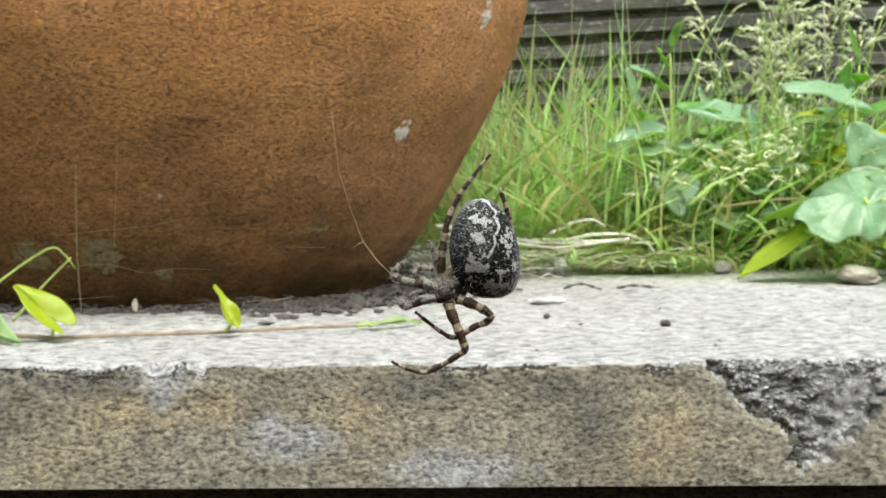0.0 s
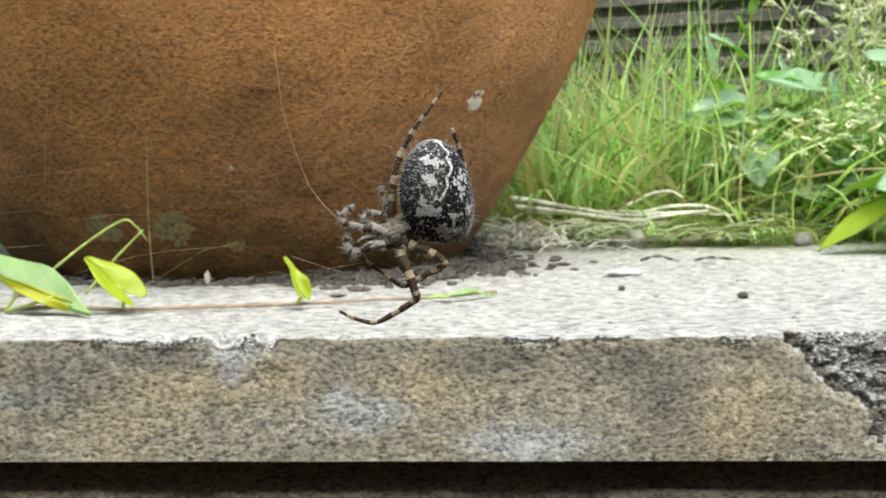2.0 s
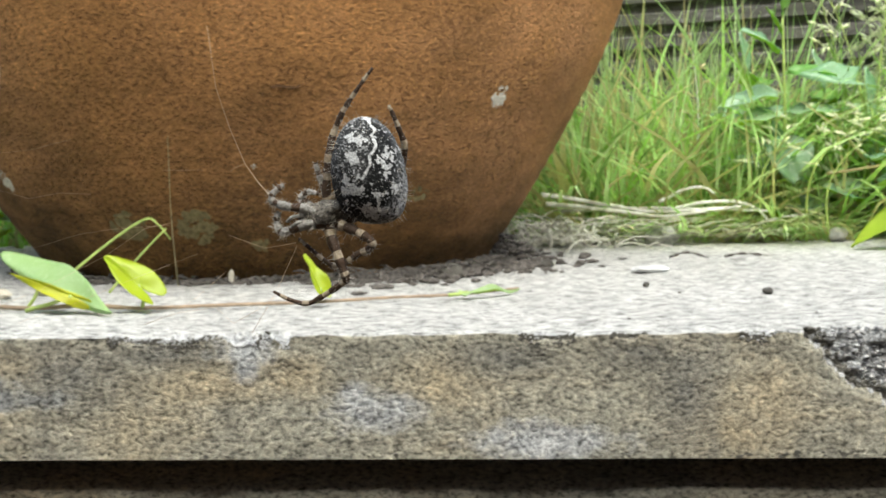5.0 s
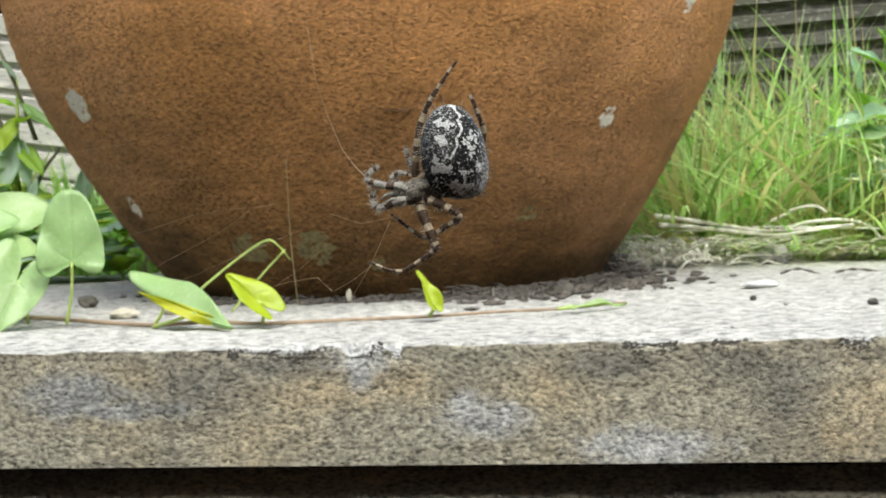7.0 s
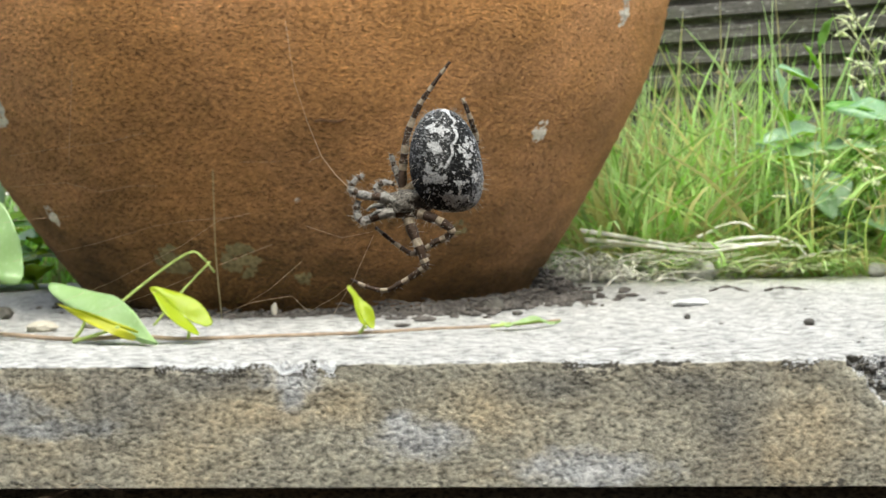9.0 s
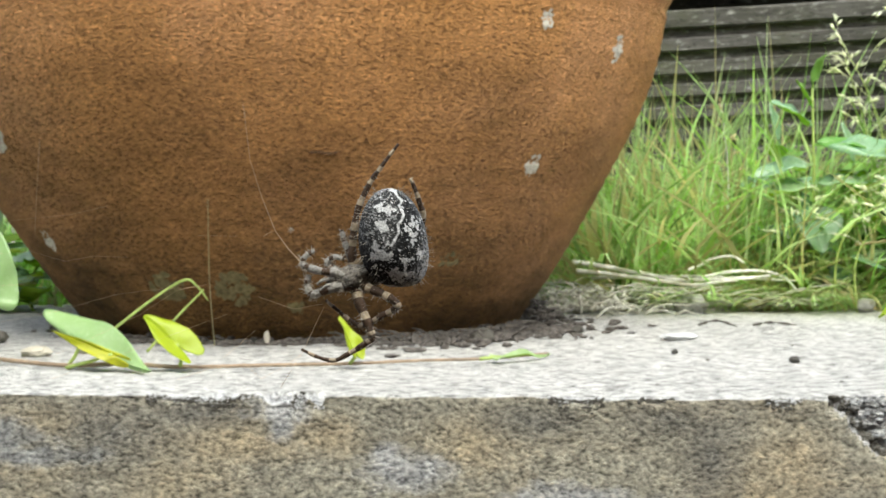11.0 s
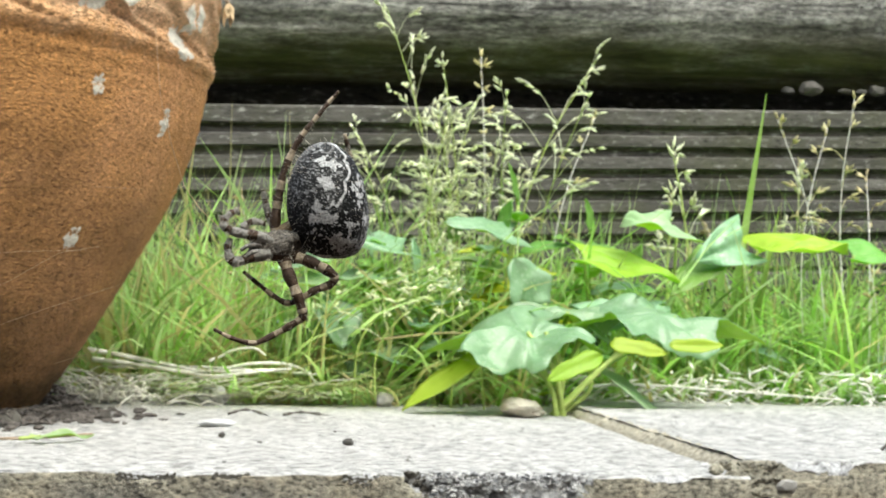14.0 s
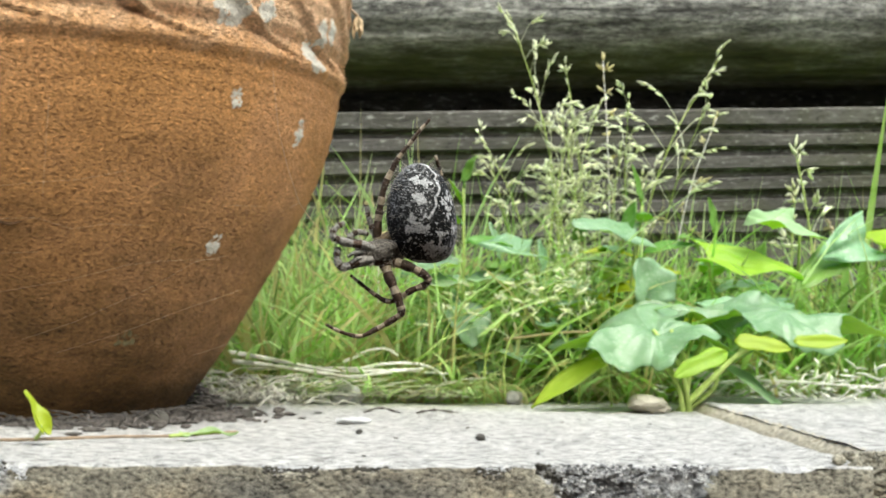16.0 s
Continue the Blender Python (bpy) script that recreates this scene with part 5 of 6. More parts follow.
    leafy(0.385, 0.52, 0.125, 0.055, 0.026, "leafy green weed with broad leaves in grass", (WEED, BLUELEAF, LIME), 6)
    leafy(0.47, 0.54, 0.13, 0.055, 0.030, "leafy green weed with broad leaves in grass", (WEED, BLUELEAF, LIME), 6)
    leafy(0.412, 0.53, 0.150, 0.058, 0.024, "leafy green weed with paired pointed leaves in grass", (WEED, LIME, WEED), 6)
    leafy(0.305, 0.53, 0.105, 0.060, 0.030, "leafy green weed with broad leaves in grass", (BLUELEAF, WEED))
    leafy(0.275, 0.52, 0.065, 0.045, 0.028, "low leafy weed at the grass edge", (BLUELEAF, WEED), 4)
    leafy(0.36, 0.56, 0.12, 0.055, 0.024, "leafy green weed in grass", (WEED, PALELEAF))
    leafy(0.50, 0.56, 0.10, 0.055, 0.026, "leafy green weed in grass", (WEED, BLUELEAF))
    leafy(0.62, 0.52, 0.06, 0.05, 0.026, "low leafy weed at the grass edge", (WEED, BLUELEAF), 4)
    leafy(0.70, 0.52, 0.05, 0.045, 0.026, "low creeping weed with small blue flowers", (BLUELEAF, WEED), 4)
    leafy(0.75, 0.55, 0.07, 0.045, 0.024, "leafy green weed in grass", (BLUELEAF, WEED), 5)
    leafy(0.45, 0.50, 0.05, 0.04, 0.022, "low leafy weed at the grass edge", (WEED, WEED), 4)
    # weeds standing left of the pot: low ones, then taller ones with long grey-green leaves
    for x, y, high, spread, width in ((-0.33, 0.46, 0.09, 0.065, 0.02), (-0.45, 0.48, 0.15, 0.09, 0.022), (-0.42, 0.43, 0.075, 0.08, 0.022), (-0.37, 0.44, 0.065, 0.07, 0.024),
                                      (-0.29, 0.45, 0.06, 0.05, 0.018), (-0.47, 0.55, 0.22, 0.08, 0.02), (-0.52, 0.50, 0.18, 0.09, 0.022), (-0.255, 0.46, 0.05, 0.045, 0.018), (-0.31, 0.43, 0.05, 0.055, 0.02), (-0.34, 0.42, 0.045, 0.05, 0.02)):
        leafy(x, y, high, spread * 1.15, width * 1.3, "upright weed with narrow grey-green leaves beside the pot", (GREYLEAF, GREYLEAF, PALELEAF, UNDER), 5, "weeds beside the pot")
    tall = "tall weed with long drooping grey-green leaves beside the pot"
    weed("willow_weed", (-0.412, 0.45, -0.008), [(0, 0, 0), (0.004, 0, 0.07), (0.012, 0, 0.15), (0.024, 0, 0.20), (0.030, 0, 0.25)],
         [(0.66, (-0.004, -0.012, 0.044), 0.014, 0.05, 0), (0.46, (0.037, -0.012, -0.040), 0.013, 0.10, 0), (0.58, (-0.042, -0.012, -0.018), 0.018, 0.12, 0), (0.40, (-0.034, -0.010, -0.020), 0.020, 0.10, 1),
          (0.62, (0.034, -0.008, -0.006), 0.013, 0.20, 0), (0.60, (0.022, -0.015, 0.012), 0.013, 0.05, 2), (0.54, (0.020, -0.020, -0.006), 0.018, 0.05, 2), (0.50, (-0.016, -0.010, -0.026), 0.022, 0.05, 0),
          (0.30, (0.040, -0.010, 0.004), 0.024, 0.10, 2), (0.28, (-0.030, -0.016, 0.006), 0.026, 0.10, 2), (0.80, (-0.030, -0.006, 0.012), 0.012, 0.10, 0), (0.86, (0.026, -0.006, 0.012), 0.012, 0.10, 1), (0.78, (0.004, -0.012, 0.036), 0.012, 0.0, 2), (0.36, (0.020, -0.014, -0.030), 0.018, 0.05, 0)],
         tall, (GREYLEAF, PALELEAF, UNDER), group="weeds beside the pot", stalk=STALK, thick=0.0022)
    weed("willow_weed", (-0.331, 0.45, -0.008), [(0, 0, 0), (0.001, 0, 0.07), (0.004, 0, 0.12), (0.005, 0, 0.15)],
         [(0.76, (-0.008, -0.012, -0.026), 0.015, 0.0, 2), (0.70, (0.014, -0.014, 0.004), 0.013, 0.05, 2), (0.84, (0.034, -0.010, -0.028), 0.010, -0.1, 3), (0.78, (-0.020, -0.008, 0.008), 0.010, 0.1, 2),
          (0.62, (-0.010, -0.012, -0.045), 0.018, 0.05, 0), (0.64, (0.010, -0.008, -0.040), 0.012, 0.05, 0), (0.56, (0.024, -0.014, -0.022), 0.014, 0.05, 2), (0.50, (-0.046, -0.010, 0.006), 0.020, 0.10, 0),
          (0.44, (-0.040, -0.014, -0.010), 0.024, 0.10, 0), (0.40, (-0.018, -0.016, -0.006), 0.018, 0.0, 2), (0.38, (0.030, -0.010, 0.000), 0.018, 0.10, 2), (0.34, (-0.034, -0.020, 0.008), 0.022, 0.10, 1), (1.0, (-0.008, -0.006, 0.014), 0.008, 0.0, 0)],
         tall, (GREYLEAF, PALELEAF, UNDER, WEED), group="weeds beside the pot", stalk=STALK, thick=0.0018)
    # rough lobed leaf low beside the vine
    weed("dock_weed", (-0.30, 0.24, 0.0), [(0, 0, 0), (-0.01, -0.01, 0.012), (-0.02, -0.02, 0.02)], [(0.6, (-0.05, -0.05, -0.008), 0.045, 0.1, 0, 0.1), (1.0, (0.045, -0.03, 0.0), 0.04, 0.15, 0, 0.1), (0.8, (-0.01, -0.06, -0.005), 0.04, 0.2, 0, 0.1)],
         "low weed with rough lobed blue-green leaves on paving", (BLUELEAF,))
    # bare arching stems left of the pot
    for k, pts in enumerate(([(-0.33, 0.47, 0.0), (-0.332, 0.45, 0.09), (-0.357, 0.45, 0.153), (-0.368, 0.45, 0.19), (-0.37, 0.44, 0.25)], [(-0.318, 0.46, 0.10), (-0.3256, 0.45, 0.134), (-0.340, 0.45, 0.168), (-0.350, 0.44, 0.19)],
                             [(-0.404, 0.45, 0.107), (-0.385, 0.45, 0.113), (-0.3708, 0.45, 0.128), (-0.358, 0.45, 0.155), (-0.349, 0.45, 0.189), (-0.347, 0.45, 0.24)], [(-0.402, 0.46, 0.10), (-0.412, 0.45, 0.13), (-0.420, 0.44, 0.19), (-0.424, 0.44, 0.25)],
                             [(-0.340, 0.45, 0.0), (-0.3144, 0.45, 0.069), (-0.2967, 0.45, 0.0937)])):
        bm = bmesh.new()
        c = curve_through(pts, 7)
        tube(bm, c, taper(len(c), 0.0018, 0.0010), 6)
        tagged(part("bramble_stem", bm, DARKSTALK), "thin dark bare stem arching among weeds", "stem", "bare stems")
    # withered flower caught on the pot's band
    flower = thing("withered_flower", (0.182, 0.345, 0.240), "withered tan flower head caught on the pot", "dead flower")
    for k in range(7):
        bm = bmesh.new()
        a = k * 0.9
        leaf(bm, (0, 0, 0), (0.004 * math.cos(a), 0.003 * math.sin(a) - 0.002, -0.011 - 0.003 * math.sin(k * 2)), (math.cos(a), math.sin(a) - 0.4, 0.2), 0.004, 0, 0.5, 0.1, 0.2, 0.7, k)
        part("petal", bm, PETAL, flower)
    bm = bmesh.new()
    tube(bm, [(-0.012, 0.004, 0.004), (-0.004, 0, 0.004), (0, 0, 0)], [0.0008, 0.0008, 0.0012], 6)
    part("stem", bm, BROWNSTALK, flower)
    # two small blue flowers
    for x, z in ((0.682, 0.086), (0.690, 0.048)):
        ob = thing("blue_flower", (x, 0.485, z), "tiny pale blue speedwell-like flower", "flower", "blue flowers")
        for k in range(4):
            bm = bmesh.new()
            a = k * math.tau / 4 + 0.4
            leaf(bm, (0, 0, 0), (0.004 * math.cos(a), -0.001, 0.004 * math.sin(a)), (0, -1, 0), 0.004, 0, 0.1, 0, 0, 0.6, k)
            part("petal", bm, BLUEPETAL, ob)
        bm = bmesh.new()
        tube(bm, [(0, 0.001, 0), (0.002, 0.012, -z * 0.5), (0.0, 0.03, -z)], 0.0006, 5)
        part("stem", bm, STALK, ob)


def build_grass():
    """One sward of bent, tapering blades, green and dry."""
    rng = random.Random(21)
    verts, faces, mats = [], [], []

    def blade(x, y, high, width, lean, bend, mat, z0=-0.012):
        steps, a = 5, lean
        d = Vector((math.cos(a), math.sin(a), 0))
        w = Vector((-d.y, d.x, 0)).lerp(Vector((1, 0, 0)), 0.5).normalized() * width / 2
        start = len(verts)
        for i in range(steps + 1):
            u = i / steps
            p = Vector((x, y, z0)) + d * (bend * high * (0.25 * u + 0.75 * u ** 2)) + Vector((0, 0, high * (u - 0.28 * bend * u * u)))
            k = (1 - u ** 1.8) * (0.55 + 0.45 * min(1, u * 4)) + 0.04
            mid = Vector((d.x, d.y, 0)) * (-width * 0.18)
            verts.extend([tuple(p - w * k), tuple(p + mid * k), tuple(p + w * k)])
        for i in range(steps):
            s = start + 3 * i
            faces.extend([(s, s + 1, s + 4, s + 3), (s + 1, s + 2, s + 5, s + 4)])
            mats.extend([mat, mat])

    def kind(near):
        pick = rng.random()
        return 1 if pick < 0.09 + 0.16 * near else (2 if pick < 0.36 + 0.44 * near else 0)

    for i in range(8000):
        x = rng.uniform(-0.62, 1.15)
        if -0.25 < x < 0.08 and rng.random() < 0.7:
            continue
        y = rng.uniform(0.50, 0.785)
        near = max(0, min(1, 1.6 - abs(x - 0.20) / 0.11))
        front = max(0, 1 - (y - 0.50) / 0.05)
        clump = lump(72, x, y, 0, 26)
        high = rng.uniform(0.05, 0.155) * (1 - 0.45 * front) * (1.0 + 0.45 * lump(71, x, y, 0, 7) + 0.5 * clump) * (0.7 if x < -0.2 else 1 + 0.25 * near)
        way = rng.uniform(0, math.tau) if rng.random() < 0.4 else (-1.6 + 5.0 * lump(73, x, y, 0, 16) + rng.gauss(0, 0.5))
        blade(x, y, high, rng.uniform(0.0018, 0.0060), way, abs(rng.gauss(0.75, 0.55)), kind(near))
    # flat thatch of old straw at the foot of the blades
    for i in range(700):
        x, y = rng.uniform(0.09, 0.42) if i % 3 else rng.uniform(0.1, 1.0), rng.uniform(0.485, 0.70)
        blade(x, y, rng.uniform(0.04, 0.09), rng.uniform(0.0015, 0.004), rng.uniform(0, math.tau), rng.uniform(1.6, 2.6), rng.choice((1, 1, 2)), 0.0)
    # long arching blades over the rest
    for i in range(700):
        x, y = rng.uniform(0.12, 1.1), rng.uniform(0.50, 0.74)
        blade(x, y, rng.uniform(0.10, 0.20), rng.uniform(0.0022, 0.0055), rng.uniform(0, math.tau), rng.uniform(0.7, 1.7), kind(max(0, min(1, 1.6 - abs(x - 0.20) / 0.11))))
    # thin yellowed stalks thick beside the pot
    for i in range(420):
        x, y = rng.gauss(0.205, 0.045), rng.uniform(0.50, 0.66)
        if x > 0.11:
            blade(x, y, rng.uniform(0.06, 0.20), rng.uniform(0.0011, 0.0026), rng.uniform(0, math.tau), abs(rng.gauss(0.6, 0.45)), 1 if rng.random() < 0.35 else 2)
    # flattened pale blades spilling over the paving beside the pot
    for i in range(520):
        x, y = rng.uniform(0.125, 0.32), rng.uniform(0.466, 0.505)
        blade(x, y, rng.uniform(0.015, 0.045), rng.uniform(0.0014, 0.0030), rng.uniform(0, math.tau), rng.uniform(1.6, 2.8), rng.choice((1, 2, 2, 2, 1)), 0.0)
    # short bent blades and straw at the paving's edge
    for i in range(1300):
        x, y = rng.uniform(0.10, 1.1), rng.uniform(0.485, 0.56)
        blade(x, y, rng.uniform(0.02, 0.065), rng.uniform(0.0014, 0.0035), rng.uniform(0, math.tau), rng.uniform(0.8, 1.9), kind(0.8), -0.004)
    for i in range(600):
        x, y = rng.uniform(0.10, 1.1), rng.uniform(0.53, 0.78)
        blade(x, y, rng.uniform(0.10, 0.21), rng.uniform(0.001, 0.002), rng.uniform(0, math.tau), abs(rng.gauss(0.35, 0.25)), kind(0.4))
    me = bpy.data.meshes.new("grass")
    me.from_pydata(verts, [], faces)
    me.materials.append(GRASS)
    me.materials.append(DRY)
    me.materials.append(PALEGRASS)
    me.polygons.foreach_set("material_index", mats)
    me.polygons.foreach_set("use_smooth", [True] * len(faces))
    tagged(new("grass", me), "uncut green grass with dry straw between paving and boards", "grass", kind="stuff")
    # a few broad single blades that stand out
    for pts, w in (([(0.575, 0.54, -0.01), (0.585, 0.535, 0.10), (0.602, 0.53, 0.235)], 0.0085), ([(0.565, 0.54, -0.01), (0.570, 0.535, 0.08), (0.573, 0.53, 0.145)], 0.0075),
                   ([(0.585, 0.54, -0.01), (0.60, 0.53, 0.08), (0.61, 0.52, 0.15)], 0.006), ([(0.30, 0.52, -0.005), (0.27, 0.51, 0.06), (0.232, 0.50, 0.155)], 0.004),
                   ([(0.47, 0.55, 0.0), (0.46, 0.54, 0.08), (0.475, 0.53, 0.14)], 0.005), ([(0.335, 0.50, 0.0), (0.35, 0.48, 0.03), (0.365, 0.46, 0.05)], 0.0045)):
        bm = bmesh.new()
        c = curve_through(pts, 7)
        for lift in (0.0, 0.0004):
            rows = []
            for i, p in enumerate(c):
                k = (1 - (i / (len(c) - 1)) ** 2.2) * w / 2 + 0.0001
                rows.append([p + Vector((-k, lift, 0)), p + Vector((0, k * 0.4 + lift, 0)), p + Vector((k, lift, 0))])
            sheet(bm, rows)
        tagged(part("tall_grass", bm, GRASS), "tall broad green grass blade standing in the sward", "grass blade", "tall blades")


def seed_stalk(name, high, tip, seed, dry, spread, count):
    """A grass stalk with an open panicle: a few thin branches with plump pale spikelets towards their ends."""
    rng = random.Random(seed)
    ob = thing(name, (0, 0, 0), "dry tan grass stalk with a seed head" if dry else "flowering grass stalk with a pale green open seed head", "grass stalk", "flowering grasses")
    stem = curve_through([(0, 0, -0.01), (0.02 * tip, 0, high * 0.45), (tip * 0.35, -0.002, high * 0.74), (tip, -0.005, high)], 8)
    bm = bmesh.new()
    tube(bm, stem, taper(len(stem), 0.0006 if dry else 0.0009, 0.0003), 5)
    part("stem", bm, STRAW if dry else STALK, ob)
    bm = bmesh.new()

    def spikelet(p, way, size):
        side = way.orthogonal().normalized() * size * 0.15
        other = way.cross(side) * 0.75
        rows = []
        for u, k in ((0.30, 1.0), (0.62, 0.72)):
            rows.append([bm.verts.new(p + way * size * u + k * (side * math.cos(i * math.tau / 5) + other * math.sin(i * math.tau / 5))) for i in range(5)])
        a, b = bm.verts.new(p), bm.verts.new(p + way * size)
        for i in range(5):
            j = (i + 1) % 5
            bm.faces.new((a, rows[0][j], rows[0][i]))
            bm.faces.new((rows[0][i], rows[0][j], rows[1][j], rows[1][i]))
            bm.faces.new((b, rows[1][i], rows[1][j]))

    start = int(len(stem) * 0.46)
    for k in range(count):
        u = k / max(1, count - 1)
        f = start + (len(stem) - 2 - start) * u
        p = stem[int(f)].lerp(stem[int(f) + 1], f - int(f))
        turn = rng.uniform(0, math.tau)
        for j in range(rng.choice((1, 1, 2))):
            a = turn + j * 2.6 + rng.uniform(-0.4, 0.4)
            out = Vector((math.cos(a), math.sin(a) * 0.7, rng.uniform(0.5, 1.3) + 0.6 * u)).normalized()
            length = spread * high * (0.30 - 0.20 * u) * rng.uniform(0.55, 1.15) * (0.7 if dry else 1)
            sag = rng.uniform(0.05, 0.35) * length
            c = curve_through([p, p + out * length * 0.5 + Vector((0, 0, 0.05 * length)), p + out * length - Vector((0, 0, sag))], 4)
            tube(bm, c, taper(len(c), 0.00030, 0.00018), 3)
            grains = int(3 + length * 85 * rng.uniform(0.7, 1.3))
            for m in range(grains):
                g = 0.42 + 0.58 * (m + rng.random()) / grains
                i = min(len(c) - 2, int(g * (len(c) - 1)))
                along = (c[i + 1] - c[i]).normalized()
                at = c[i].lerp(c[i + 1], g * (len(c) - 1) - i)
                way = (along + Vector((rng.uniform(-0.45, 0.45), rng.uniform(-0.4, 0.4), rng.uniform(-0.5, 0.2)))).normalized()
                spikelet(at + way * 0.0008, way, rng.uniform(0.0055, 0.0092))
    for m in range(5):
        spikelet(stem[-1 - m // 2], (stem[-1] - stem[-3]).normalized() + Vector((rng.uniform(-0.5, 0.5), rng.uniform(-0.3, 0.3), 0)), rng.uniform(0.005, 0.008))
    part("seed_head", bm, DRY if dry else SEED, ob)
    return ob


def build_stalks():
    # height, how far the tip leans, seed, dry, spread of the branches, how many
    kinds = [(0.285, -0.040, 1, False, 0.80, 11), (0.252, -0.018, 2, False, 0.22, 6), (0.258, 0.056, 3, False, 1.05, 6), (0.20, 0.016, 4, False, 0.75, 9),
             (0.215, 0.030, 5, True, 0.6, 6), (0.13, 0.010, 6, False, 0.6, 6), (0.16, -0.020, 7, True, 0.6, 6), (0.255, -0.008, 8, True, 0.16, 7), (0.098, 0.060, 9, False, 0.75, 7)]
    made = [seed_stalk("grass_stalk", *k) for k in kinds]
    # which kind, x, y, turn, size
    rows = [(0, 0.357, 0.56, 0, 1), (1, 0.377, 0.56, 0, 1), (7, 0.396, 0.56, 0, 1), (2, 0.420, 0.56, 0, 1), (4, 0.446, 0.56, 0, 1), (3, 0.345, 0.545, 20, 1.05), (3, 0.372, 0.55, 160, 1.02), (0, 0.365, 0.57, 200, 0.80),
            (4, 0.655, 0.56, 10, 1), (4, 0.705, 0.56, 80, 0.9), (5, 0.545, 0.55, 40, 1.25), (5, 0.560, 0.56, 220, 1.2), (5, 0.345, 0.49, 140, 0.72), (5, 0.355, 0.48, 250, 0.68), (8, 0.286, 0.468, 0, 1), (8, 0.300, 0.462, 12, 0.85), (8, 0.372, 0.455, 175, 0.95), (8, 0.262, 0.485, 20, 0.9),
            (6, 0.215, 0.54, 30, 0.9)]
    rows += [(3, 0.63, 0.58, 120, 0.9), (3, 0.76, 0.60, 20, 1), (3, 0.82, 0.57, 330, 1), (4, 0.672, 0.56, 200, 1.05), (4, 0.690, 0.55, 300, 1.1)]
    rng = random.Random(44)
    # a thicket of flowering stalks, and short dry ones further along
    for k in range(13):
        rows.append((rng.choice((3, 3, 3, 2)), min(0.47, max(0.34, rng.gauss(0.390, 0.04))), rng.uniform(0.53, 0.62), rng.uniform(0, 360), rng.uniform(0.72, 0.98)))
    for k in range(7):
        rows.append((6, rng.uniform(0.58, 0.76), rng.uniform(0.52, 0.55), rng.uniform(0, 360), rng.uniform(0.8, 1.1)))
    used = set()
    for k, (kind, x, y, turn, size) in enumerate(rows):
        tilt = 0 if k < 8 else 9
        m = pose(x, y, -0.004, 0.5 * tilt * math.sin(k * 1.7), tilt * math.sin(k * 2.9), turn) @ Matrix.Scale(size, 4)
        if kind in used:
            copy_thing(made[kind], m)
        else:
            used.add(kind)
            made[kind].matrix_basis = m


# ---- the spider and its threads ----
K = 3.17e-5


def at_leg(x, z, y=0.0):
    """Spider space from the plan of the animal: x to the right, z up, y towards the pot."""
    return Vector(((x - 480) * K, y * K, -(z - 415) * K))


# white blotches of the back (x, z, half width, half height) and the wavy line, in the animal's own plan
WHITE = [(533, 306, 34, 8), (505, 292, 12, 6), (513, 361, 18, 11), (528, 376, 12, 8), (491, 436, 12, 20), (498, 481, 26, 12), (533, 478, 20, 10), (513, 456, 14, 8), (488, 516, 10, 6),
         (558, 536, 22, 14), (578, 551, 12, 10), (603, 526, 9, 25), (598, 546, 12, 12), (613, 551, 12, 8), (628, 351, 5, 18), (633, 396, 12, 7), (630, 426, 6, 20), (613, 381, 8, 4),
         (653, 471, 12, 10), (658, 541, 5, 18), (603, 486, 8, 8), (623, 491, 10, 6), (573, 571, 14, 7), (538, 592, 20, 5), (648, 350, 3, 20)]
WAVY = [(446, 250), (458, 236), (488, 228), (528, 224), (558, 236), (570, 258), (586, 271), (580, 291), (596, 321), (593, 341), (578, 358), (581, 391), (568, 411), (555, 436)]


